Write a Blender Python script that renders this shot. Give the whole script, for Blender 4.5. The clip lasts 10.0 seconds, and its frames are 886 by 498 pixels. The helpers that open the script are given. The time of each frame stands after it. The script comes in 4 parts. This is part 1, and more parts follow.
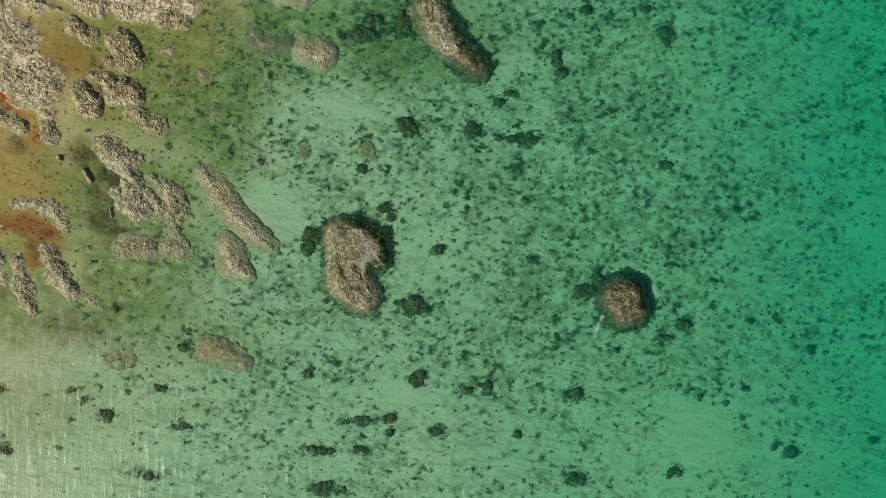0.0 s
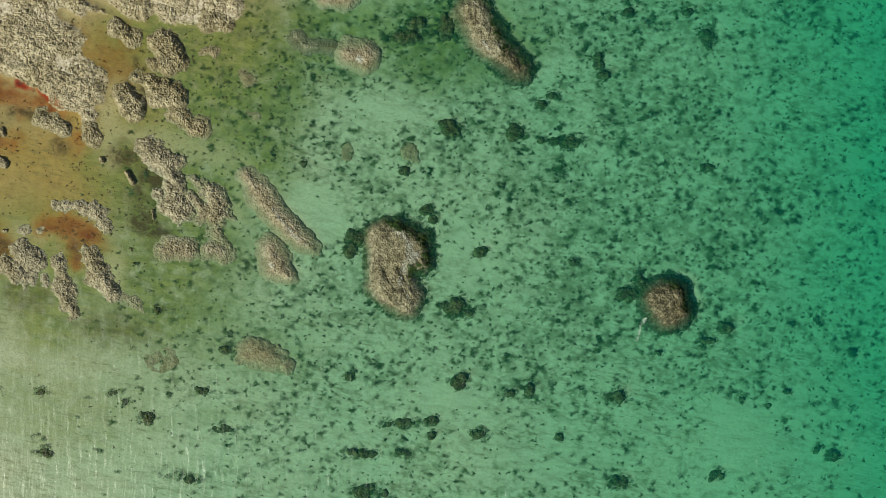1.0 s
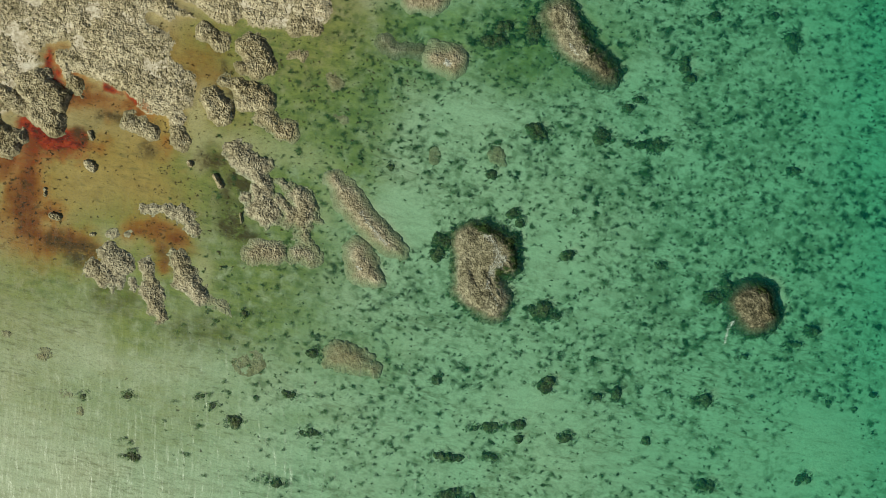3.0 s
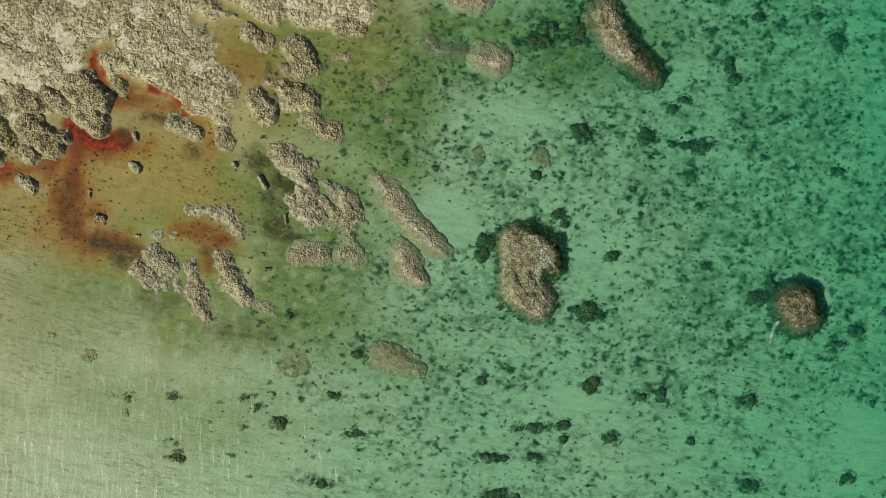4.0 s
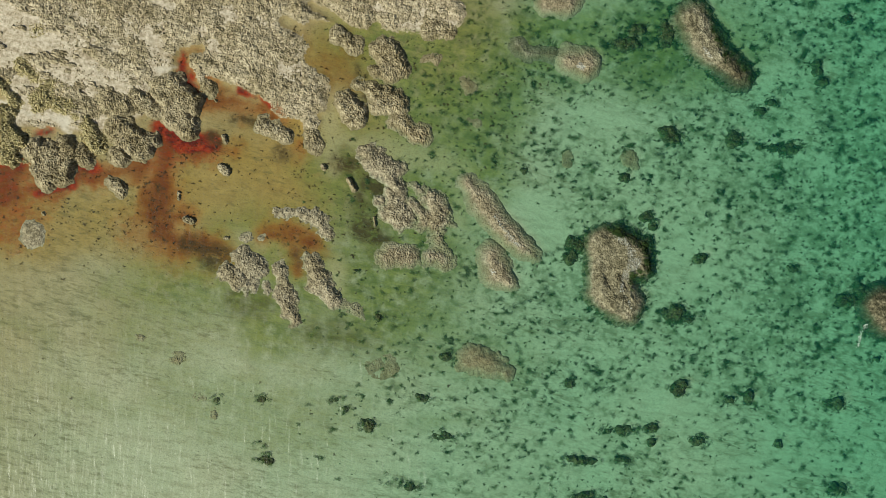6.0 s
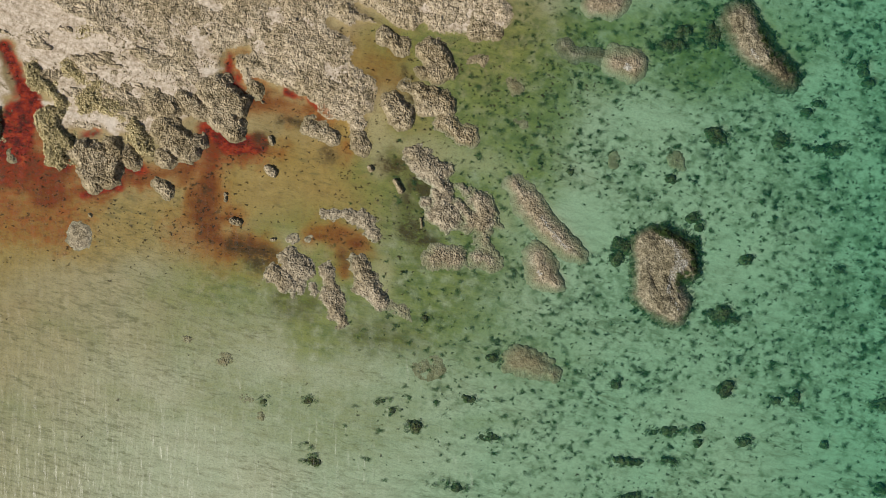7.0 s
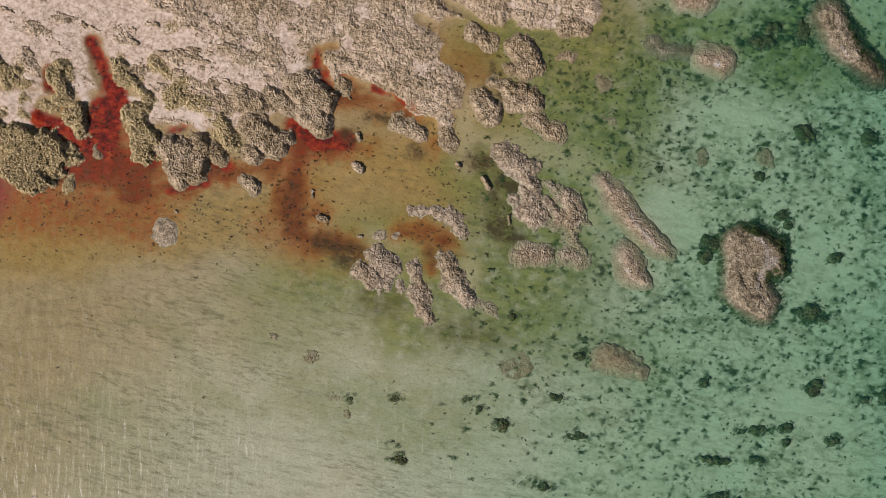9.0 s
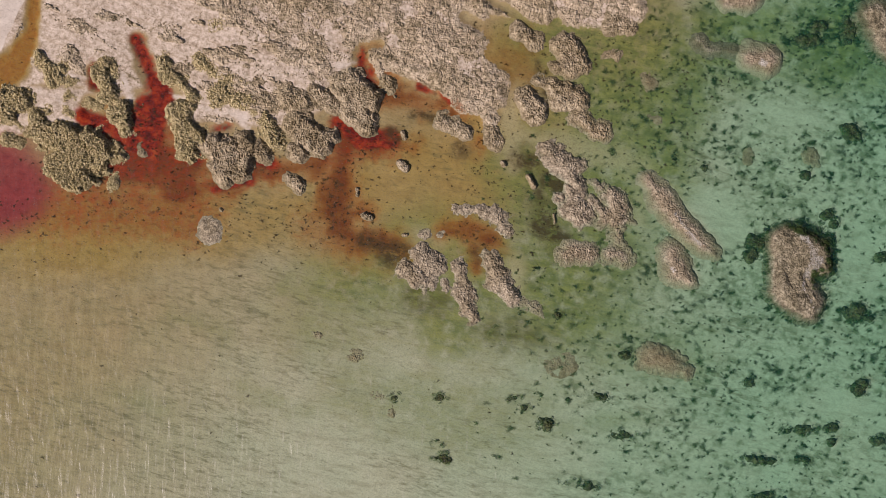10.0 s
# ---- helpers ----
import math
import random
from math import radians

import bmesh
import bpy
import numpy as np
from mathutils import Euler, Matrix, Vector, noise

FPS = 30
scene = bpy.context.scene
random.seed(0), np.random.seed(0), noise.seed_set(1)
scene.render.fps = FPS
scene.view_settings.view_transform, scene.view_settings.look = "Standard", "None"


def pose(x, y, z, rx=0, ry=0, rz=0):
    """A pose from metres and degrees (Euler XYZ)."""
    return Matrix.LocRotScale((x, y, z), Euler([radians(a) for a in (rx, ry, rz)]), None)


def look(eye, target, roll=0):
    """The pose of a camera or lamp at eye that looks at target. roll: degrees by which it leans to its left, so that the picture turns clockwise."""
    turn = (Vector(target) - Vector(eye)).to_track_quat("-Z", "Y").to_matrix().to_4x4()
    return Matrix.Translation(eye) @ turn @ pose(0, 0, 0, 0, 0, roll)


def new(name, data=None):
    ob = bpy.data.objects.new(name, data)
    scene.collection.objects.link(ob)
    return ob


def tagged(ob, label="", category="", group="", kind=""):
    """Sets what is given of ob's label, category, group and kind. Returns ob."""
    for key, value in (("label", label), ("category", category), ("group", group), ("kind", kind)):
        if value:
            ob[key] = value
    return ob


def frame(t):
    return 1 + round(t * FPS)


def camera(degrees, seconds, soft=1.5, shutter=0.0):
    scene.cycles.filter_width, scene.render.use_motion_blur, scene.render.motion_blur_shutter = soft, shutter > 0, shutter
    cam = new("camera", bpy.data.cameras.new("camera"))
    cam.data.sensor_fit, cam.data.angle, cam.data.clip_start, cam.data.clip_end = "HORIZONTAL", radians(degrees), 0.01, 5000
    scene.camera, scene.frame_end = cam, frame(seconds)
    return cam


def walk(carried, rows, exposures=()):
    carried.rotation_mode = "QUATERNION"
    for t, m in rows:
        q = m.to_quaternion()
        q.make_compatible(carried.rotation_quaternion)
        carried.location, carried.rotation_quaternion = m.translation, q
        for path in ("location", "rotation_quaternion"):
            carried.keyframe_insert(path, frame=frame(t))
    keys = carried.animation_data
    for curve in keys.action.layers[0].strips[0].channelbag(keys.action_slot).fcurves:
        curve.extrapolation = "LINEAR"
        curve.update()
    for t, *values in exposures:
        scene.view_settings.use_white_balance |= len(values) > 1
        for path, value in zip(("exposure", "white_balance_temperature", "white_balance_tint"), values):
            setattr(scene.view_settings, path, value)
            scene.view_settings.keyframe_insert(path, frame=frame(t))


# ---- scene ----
cam = camera(42.1, 10.0, soft=0.65)
METRES, EYE, TILT, LEAN, TURN = 25.0, 63.2, -91.5, 0.0, 0.0
ROWS = [
    (0.0, 0.0, 0.0, 0.0, 0.0, 0.0, -0.0),
    (0.5, -0.0552, 0.0017, -0.014, -0.19, 0.36, -0.02),
    (1.0, -0.1052, 0.0018, -0.0261, -0.27, 0.7, -0.05),
    (1.5, -0.155, -0.0005, -0.0319, -0.31, 0.89, -0.05),
    (2.0, -0.2037, -0.0039, -0.0397, -0.32, 1.15, -0.07),
    (2.5, -0.2492, -0.0012, -0.0441, -0.29, 1.26, -0.08),
    (4.0, -0.3993, 0.0026, -0.0225, -0.34, 0.83, 0.05),
    (4.5, -0.4445, 0.0022, -0.024, -0.3, 0.9, 0.05),
    (5.0, -0.4957, 0.0026, -0.0301, -0.32, 1.07, 0.02),
    (5.5, -0.5431, 0.0025, -0.0313, -0.31, 1.13, 0.01),
    (7.0, -0.698, 0.0032, -0.0172, -0.37, 0.9, 0.06),
    (7.5, -0.7469, 0.0041, -0.0204, -0.37, 0.97, 0.05),
    (8.0, -0.7981, 0.0064, -0.0269, -0.4, 1.06, 0.01),
    (8.5, -0.8433, 0.0109, -0.0315, -0.39, 1.13, -0.02),
    (9.0, -0.8888, 0.0192, -0.0349, -0.35, 1.17, -0.08),
    (9.5, -0.9357, 0.0269, -0.0392, -0.32, 1.2, -0.12),
    (10.0, -0.9822, 0.0251, -0.0396, -0.25, 1.21, -0.16),
]
EXPOSURES = [(0.0, 0.06, 6650, -8), (2.5, 0.03, 6620, -10), (5.5, 0.0, 6620, -9), (7.0, -0.03, 6480, 10), (10.0, -0.11, 6600, 28)]
walk(cam, [(t, pose(0, 0, EYE, TILT, LEAN, TURN) @ pose(METRES * x, METRES * y, METRES * z, 90 + pitch, roll, yaw)) for t, x, y, z, yaw, pitch, roll in ROWS], EXPOSURES)

# ---- sky and sun ----
SUN_ELEVATION, SUN_AZIMUTH = 45.0, 212.0  # degrees; azimuth anticlockwise from +x, towards the sun
world = bpy.data.worlds.new("sky")
scene.world = world
world.use_nodes = True
wn = world.node_tree
sky = wn.nodes.new("ShaderNodeTexSky")
sky.sky_type = "NISHITA"
sky.sun_disc = False
sky.sun_elevation = radians(SUN_ELEVATION)
sky.sun_rotation = radians(90 - SUN_AZIMUTH)
wn.links.new(sky.outputs[0], wn.nodes["Background"].inputs["Color"])
wn.nodes["Background"].inputs["Strength"].default_value = 0.042
sun_data = bpy.data.lights.new("sun", "SUN")
sun_data.energy, sun_data.angle, sun_data.color = 4.9, radians(0.53), (1.0, 0.94, 0.84)
sun = new("sun", sun_data)
to_sun = Vector((math.cos(radians(SUN_AZIMUTH)) * math.cos(radians(SUN_ELEVATION)),
                 math.sin(radians(SUN_AZIMUTH)) * math.cos(radians(SUN_ELEVATION)), math.sin(radians(SUN_ELEVATION))))
sun.matrix_world = look(to_sun * 200, (0, 0, 0))


# ---- plan arithmetic ----
def hashed(i, j, seed):
    """A value from 0 to 1 for each cell of a lattice."""
    n = (i.astype(np.int64) * 374761393 + j.astype(np.int64) * 668265263 + seed * 974634777) & 0xFFFFFFFF
    n = ((n ^ (n >> 13)) * 1274126177) & 0xFFFFFFFF
    n = ((n ^ (n >> 16)) * 2246822519) & 0xFFFFFFFF
    return ((n ^ (n >> 15)) & 0xFFFFFF) / float(0xFFFFFF)


def smooth_noise(x, y, size, seed):
    """Value noise from -1 to 1 with cells of that size in metres."""
    x, y = np.asarray(x, float) / size, np.asarray(y, float) / size
    i, j = np.floor(x), np.floor(y)
    u, v = x - i, y - j
    u, v = u * u * (3 - 2 * u), v * v * (3 - 2 * v)
    a, b = hashed(i, j, seed), hashed(i + 1, j, seed)
    c, d = hashed(i, j + 1, seed), hashed(i + 1, j + 1, seed)
    return 2 * ((a * (1 - u) + b * u) * (1 - v) + (c * (1 - u) + d * u) * v) - 1


def fbm(x, y, size, seed, octaves=4):
    out, gain, total = 0, 1.0, 0.0
    for k in range(octaves):
        out = out + gain * smooth_noise(x, y, size / 2 ** k, seed + 17 * k)
        total += gain
        gain *= 0.55
    return out / total


def knobs(x, y, size, seed):
    """Rounded knobs: 1 on top of each, 0 in the creases between them."""
    x, y = np.asarray(x, float) / size, np.asarray(y, float) / size
    i, j = np.floor(x), np.floor(y)
    best = np.full(np.shape(x), 9.0)
    for di in (-1, 0, 1):
        for dj in (-1, 0, 1):
            px = i + di + 0.15 + 0.7 * hashed(i + di, j + dj, seed)
            py = j + dj + 0.15 + 0.7 * hashed(i + di, j + dj, seed + 5)
            big = 0.75 + 0.5 * hashed(i + di, j + dj, seed + 9)
            best = np.minimum(best, ((px - x) ** 2 + (py - y) ** 2) / big ** 2)
    return np.sqrt(np.clip(1 - best, 0, 1))


def ease(v, a, b):
    t = np.clip((v - a) / (b - a), 0, 1)
    return t * t * (3 - 2 * t)


def inside(x, y, blobs):
    """How far (x, y) lies inside a union, in metres; negative outside. Five numbers: an ellipse (x, y, half width, half depth, turn);
    six: a tapering bar with round ends (x, y, x, y, half width at either end)."""
    out = np.full(np.shape(x), -99.0)
    for blob in blobs:
        if len(blob) == 6:
            x0, y0, x1, y1, r0, r1 = blob
            along = np.clip(((x - x0) * (x1 - x0) + (y - y0) * (y1 - y0)) / max(1e-6, (x1 - x0) ** 2 + (y1 - y0) ** 2), 0, 1)
            out = np.maximum(out, r0 + (r1 - r0) * along - np.hypot(x - x0 - (x1 - x0) * along, y - y0 - (y1 - y0) * along))
            continue
        cx, cy, rx, ry, turn = blob
        c, s = math.cos(radians(turn)), math.sin(radians(turn))
        u, v = ((x - cx) * c + (y - cy) * s) / rx, ((y - cy) * c - (x - cx) * s) / ry
        r = np.sqrt(u * u + v * v) + 1e-6
        out = np.maximum(out, (1 - r) * min(rx, ry) * (0.5 + 0.5 * np.minimum(r, 3)))
    return out


def extent(blobs, margin=0.3):
    """The box round a union: least and greatest x, least and greatest y."""
    spans = []
    for b in blobs:
        if len(b) == 6:
            r = max(b[4], b[5])
            spans.append((min(b[0], b[2]) - r, max(b[0], b[2]) + r, min(b[1], b[3]) - r, max(b[1], b[3]) + r))
        else:
            r = max(b[2], b[3])
            spans.append((b[0] - r, b[0] + r, b[1] - r, b[1] + r))
    low_x, high_x, low_y, high_y = zip(*spans)
    return min(low_x) - margin, max(high_x) + margin, min(low_y) - margin, max(high_y) + margin


def swell(blobs, by):
    """The same bars, wider all round."""
    return [(*b[:4], b[4] + by, b[5] + by) for b in blobs]


def breadth(blobs):
    """The least half width of a union's members."""
    return min(min(b[4], b[5]) if len(b) == 6 else min(b[2], b[3]) for b in blobs)


def ragged(x, y, blobs, rough=0.15, size=0.8, seed=3):
    return inside(x, y, blobs) + rough * fbm(x, y, size, seed, 4)


# ---- the lie of the land ----
SHELF = [(-51.41, 6.14, -45.13, 6.25, 1.71, 1.3), (-45.13, 6.25, -43.75, 6.62, 1.3, 0.93), (-94.06, 24.75, -57.52, 13.92, 15.51, 6.83), (-57.52, 13.92, -43.76, 12.75, 6.83, 5.34), (-43.76, 12.75, -37.63, 11.55, 5.34, 6.05), (-37.63, 11.55, -33.95, 10.95, 6.05, 5.74), (-33.95, 10.34, -31.19, 10.35, 4.81, 4.19), (-31.2, 11.57, -28.74, 12.2, 3.66, 3.04), (-28.74, 12.2, -24.44, 9.76, 3.41, 2.23), (-24.44, 9.76, -22.28, 7.62, 2.33, 1.77), (-21.91, 6.33, -21.73, 5.72, 0.68, 0.47), (-28.75, 14.03, -22.92, 14.06, 3.72, 2.95), (-21.99, 13.14, -17.69, 12.54, 1.71, 1.8), (-17.69, 12.54, -14.62, 11.94, 1.8, 1.3), (-14.62, 11.33, -14.15, 10.78, 0.62, 0.37), (-57.53, 24.31, -20.79, 22.03, 9.93, 8.69)]
RED_INLETS = [(-40.91, 9.94, -40.54, 8.78, 0.4, 0.4), (-40.54, 8.78, -39.46, 6.94, 0.5, 0.87), (-39.77, 6.48, -40.32, 3.88, 1.18, 1.86), (-40.54, 6.33, -42.22, 5.1, 0.99, 0.93), (-43.3, 8.31, -43.08, 7.55, 0.34, 0.4), (-43.29, 6.32, -42.53, 5.55, 0.62, 0.62), (-36.86, 5.05, -35.94, 5.27, 0.31, 0.25), (-46.45, 12.43, -46.67, 10.29, 0.25, 0.4), (-46.82, 9.98, -47.58, 8.45, 0.5, 0.81), (-47.74, 8.45, -49.26, 6.91, 0.87, 1.09)]
POOLS = [(-27.76, 9.81, -28.58, 9.59, 0.19, 0.28), (-28.65, 9.5, -28.73, 8.52, 0.37, 0.47), (-28.73, 8.52, -28.12, 7.44, 0.53, 0.43), (-27.96, 7.14, -25.66, 6.99, 0.62, 0.71), (-25.66, 6.99, -24.28, 6.54, 0.71, 0.37), (-21.37, 9.31, -19.83, 8.85, 0.62, 1.05), (-19.83, 8.85, -18.91, 7.94, 0.93, 0.56), (-19.68, 10.39, -19.37, 9.47, 0.53, 0.62), (-20.61, 11.55, -19.68, 10.85, 0.22, 0.25), (-21.68, 12.22, -20.61, 11.55, 0.19, 0.22), (-23.06, 11.3, -22.29, 10.84, 0.31, 0.28), (-18.91, 8.55, -18.84, 7.02, 0.31, 0.4), (-18.15, 11.01, -18.61, 10.39, 0.25, 0.25)]
INLETS = RED_INLETS + POOLS


def land_edge(x, y):
    """Metres inland from the waterline."""
    return np.minimum(ragged(x, y, SHELF, 0.26, 0.9, 3), -ragged(x, y, INLETS, 0.18, 0.6, 8))


def bed_height(x, y):
    """Height of the sand and of the sea bed; the water stands at 0."""
    inland = land_edge(x, y)
    off = -inside(x, y, SHELF)
    reach = np.clip(off, 0, None)
    slope = 0.03 + 0.005 * np.minimum(reach, 16) + 0.30 * ease(x + 0.35 * np.clip(-2 - y, 0, 12), -24.0, -4.0) * ease(reach, 0.5, 5.0)
    slope = slope + 0.55 * ease(x, -6.0, 26.0) + 0.55 * ease(x + 0.15 * y, 12.0, 26.0)
    slope = np.minimum(slope, 6.0 + 0.02 * np.abs(x))
    z = -slope * (1 + 0.12 * fbm(x, y, 6.0, 21, 3)) + 0.03 * fbm(x, y, 1.5, 22, 3)
    shore = ease(inland, -0.25, 0.15)
    top = 0.05 + 0.045 * np.clip(inland, 0, 8) + 0.04 * fbm(x, y, 1.2, 25, 4)
    return z * (1 - shore) + top * shore


# ---- materials ----
def ramp_stops(node, stops):
    el = node.color_ramp.elements
    while len(el) < len(stops):
        el.new(0.5)
    for e, (p, c) in zip(el, stops):
        e.position, e.color = p, (*c, 1)


class Paint:
    """A node material under construction."""

    def __init__(self, name, roughness=0.9):
        self.material = bpy.data.materials.new(name)
        self.material.use_nodes = True
        self.tree = self.material.node_tree
        self.bsdf = self.tree.nodes["Principled BSDF"]
        self.bsdf.inputs["Roughness"].default_value = roughness
        self.bsdf.inputs["Specular IOR Level"].default_value = 0.25
        self.place = self.tree.nodes.new("ShaderNodeNewGeometry").outputs["Position"]

    def node(self, kind):
        return self.tree.nodes.new(kind)

    def link(self, a, b):
        self.tree.links.new(a, b)

    def noise(self, scale, detail=4.0, rough=0.55, stretch=None, turn=0.0, warp=0.0):
        n = self.node("ShaderNodeTexNoise")
        n.inputs["Scale"].default_value, n.inputs["Detail"].default_value = scale, detail
        n.inputs["Roughness"].default_value, n.inputs["Distortion"].default_value = rough, warp
        place = self.place
        if stretch:
            m = self.node("ShaderNodeMapping")
            m.vector_type = "TEXTURE"
            m.inputs["Scale"].default_value = [1 / v for v in stretch]
            m.inputs["Rotation"].default_value = (0, 0, radians(turn))
            self.link(self.place, m.inputs["Vector"])
            place = m.outputs[0]
        self.link(place, n.inputs["Vector"])
        return n.outputs["Fac"]

    def ramp(self, fac, *stops):
        r = self.node("ShaderNodeValToRGB")
        ramp_stops(r, stops)
        self.link(fac, r.inputs["Fac"])
        return r.outputs["Color"]

    def step(self, fac, a, b, top=1.0):
        m = self.node("ShaderNodeMapRange")
        m.interpolation_type = "SMOOTHSTEP"
        m.inputs["From Min"].default_value, m.inputs["From Max"].default_value = a, b
        m.inputs["To Max"].default_value = top
        self.link(fac, m.inputs["Value"])
        return m.outputs[0]

    def math(self, op, a, b):
        m = self.node("ShaderNodeMath")
        m.operation = op
        for k, v in enumerate((a, b)):
            if isinstance(v, (int, float)):
                m.inputs[k].default_value = v
            else:
                self.link(v, m.inputs[k])
        return m.outputs[0]

    def mix(self, fac, a, b, how="MIX"):
        m = self.node("ShaderNodeMix")
        m.data_type, m.blend_type = "RGBA", how
        if isinstance(fac, (int, float)):
            m.inputs[0].default_value = fac
        else:
            self.link(fac, m.inputs[0])
        for k, v in ((6, a), (7, b)):
            if isinstance(v, tuple):
                m.inputs[k].default_value = (*v, 1)
            else:
                self.link(v, m.inputs[k])
        return m.outputs[2]

    def attribute(self, name):
        a = self.node("ShaderNodeAttribute")
        a.attribute_name = name
        return a.outputs["Fac"]

    def island(self):
        return self.node("ShaderNodeNewGeometry").outputs["Random Per Island"]

    def done(self, colour, *bumps):
        self.link(colour, self.bsdf.inputs["Base Color"])
        normal = None
        for height, strength, distance in bumps:
            b = self.node("ShaderNodeBump")
            b.inputs["Strength"].default_value, b.inputs["Distance"].default_value = strength, distance
            self.link(height, b.inputs["Height"])
            if normal:
                self.link(normal, b.inputs["Normal"])
            normal = b.outputs[0]
        if normal:
            self.link(normal, self.bsdf.inputs["Normal"])
        return self.material


def crust_material(name, dark, mid, light, pit_shade=0.25, stripes=0.0, coat=None, wet=0.0):
    """Knobbly weathered rock or dry crust: two scales of tone, painted shade of pits, and pale salt."""
    p = Paint(name)
    broad, fine, pit = p.noise(0.7, 5), p.noise(4.0, 6, 0.75), p.noise(9.0, 4, 0.7)
    colour = p.ramp(fine, (0.41, dark), (0.5, mid), (0.59, light))
    wide = p.noise(0.28, 4, 0.6)
    colour = p.mix(p.step(wide, 0.56, 0.42, 0.5), colour, p.mix(1.0, colour, (0.64, 0.60, 0.46), "MULTIPLY"))
    colour = p.mix(p.step(broad, 0.45, 0.62, 0.4), colour, p.ramp(fine, (0.38, mid), (0.62, light)))
    grit = p.noise(24.0, 3, 0.7)
    colour = p.mix(p.step(grit, 0.47, 0.60, 0.6), colour, p.mix(1.0, colour, (0.55, 0.50, 0.43), "MULTIPLY"))
    if stripes:
        band = p.noise(0.9, 6, 0.65, (0.35, 2.4, 1), -14.0, 0.4)
        colour = p.mix(p.step(band, 0.48, 0.62, stripes), colour, p.ramp(fine, (0.35, mid), (0.6, tuple(min(0.8, 1.2 * c) for c in light))))
    # near-black colour at noise peaks stands in for shade in pits and crevices
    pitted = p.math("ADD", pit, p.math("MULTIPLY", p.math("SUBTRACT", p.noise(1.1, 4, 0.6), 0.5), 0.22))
    colour = p.mix(p.step(pitted, 0.53, 0.62, pit_shade), colour, tuple(0.25 * c for c in dark))
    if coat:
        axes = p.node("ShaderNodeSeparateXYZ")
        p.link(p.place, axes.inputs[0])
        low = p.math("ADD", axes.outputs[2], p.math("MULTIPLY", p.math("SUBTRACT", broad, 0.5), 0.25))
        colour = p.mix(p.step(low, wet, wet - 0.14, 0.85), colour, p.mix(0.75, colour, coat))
    return p.done(colour, (fine, 0.6, 0.06), (pit, 0.5, 0.035))


def ground_material():
    """Pale sand; rust, red and brown algal films and green weed film lie where the plan has them."""
    p = Paint("sand_and_algal_film")
    broad, mid, fine = p.noise(0.35, 3), p.noise(1.6, 5, 0.6), p.noise(9.0, 4, 0.65)
    streak = p.noise(1.3, 7, 0.68, (0.45, 2.0, 1), -12.0, 0.5)
    blot = p.math("ADD", p.math("MULTIPLY", p.noise(2.9, 2, 0.55, (0.9, 1.05, 1), 0.0, 0.3), 0.6), p.math("MULTIPLY", p.noise(1.2, 2, 0.5, (0.85, 1.1, 1)), 0.4))
    sand = p.ramp(fine, (0.25, (0.33, 0.312, 0.208)), (0.75, (0.45, 0.428, 0.304)))
    sand = p.mix(p.attribute("tan"), sand, p.ramp(mid, (0.3, (0.245, 0.178, 0.08)), (0.7, (0.335, 0.255, 0.124))))
    sand = p.mix(p.step(streak, 0.44, 0.70, 0.36), sand, (0.15, 0.125, 0.06))
    sand = p.mix(p.attribute("ochre"), sand, p.ramp(mid, (0.3, (0.225, 0.136, 0.026)), (0.7, (0.315, 0.205, 0.048))))
    colour = p.mix(p.math("MULTIPLY", p.attribute("green"), p.step(mid, 0.1, 0.6)), sand, p.ramp(streak, (0.35, (0.082, 0.105, 0.02)), (0.6, (0.185, 0.192, 0.05))))
    soft = p.math("ADD", blot, p.math("MULTIPLY", p.math("SUBTRACT", p.attribute("weed"), 0.55), 0.15))
    grown = p.math("MULTIPLY", p.step(soft, 0.42, 0.66, 0.62), p.step(p.attribute("weed"), 0.02, 0.35))
    colour = p.mix(grown, colour, (0.06, 0.085, 0.024))
    colour = p.mix(p.math("MULTIPLY", p.attribute("bare"), p.step(mid, 0.1, 0.5, 0.75)), colour, p.ramp(fine, (0.3, (0.29, 0.245, 0.125)), (0.7, (0.37, 0.325, 0.18))))
    dabs = p.math("ADD", p.noise(3.2, 4, 0.6, (0.45, 1.7, 1), -14.0, 0.4), p.math("MULTIPLY", p.math("SUBTRACT", p.attribute("film"), 0.5), 0.13))
    colour = p.mix(p.math("MULTIPLY", p.step(dabs, 0.50, 0.76, 0.6), p.step(p.attribute("film"), 0.0, 0.2)), colour, (0.10, 0.088, 0.034))
    gravel = p.ramp(p.noise(5.0, 5, 0.75), (0.34, (0.24, 0.19, 0.13)), (0.5, (0.50, 0.425, 0.335)), (0.68, (0.70, 0.615, 0.52)))
    drawn = p.noise(1.6, 6, 0.7, (0.5, 2.2, 1), -22.0, 0.5)
    gravel = p.mix(p.step(drawn, 0.46, 0.62, 0.45), gravel, p.mix(1.0, gravel, (0.6, 0.53, 0.43), "MULTIPLY"))
    colour = p.mix(p.attribute("land"), colour, gravel)
    mottle = p.noise(2.2, 7, 0.68, (0.8, 1.1, 1), 0.0, 0.3)

    def stain(name, spread=1.1, soft=0.22):
        level = p.math("ADD", p.attribute(name), p.math("MULTIPLY", p.math("SUBTRACT", mottle, 0.5), spread))
        return p.math("MULTIPLY", p.step(level, 0.5 - soft, 0.5 + soft), p.step(p.attribute(name), 0.0, 0.12))

    depth_of_rust = p.math("ADD", p.attribute("rust"), p.math("MULTIPLY", p.math("SUBTRACT", mottle, 0.5), 0.45))
    rust = p.ramp(depth_of_rust, (0.28, (0.28, 0.165, 0.032)), (0.60, (0.245, 0.08, 0.008)), (1.0, (0.105, 0.02, 0.003)))
    colour = p.mix(stain("rust", 0.55, 0.5), colour, rust)
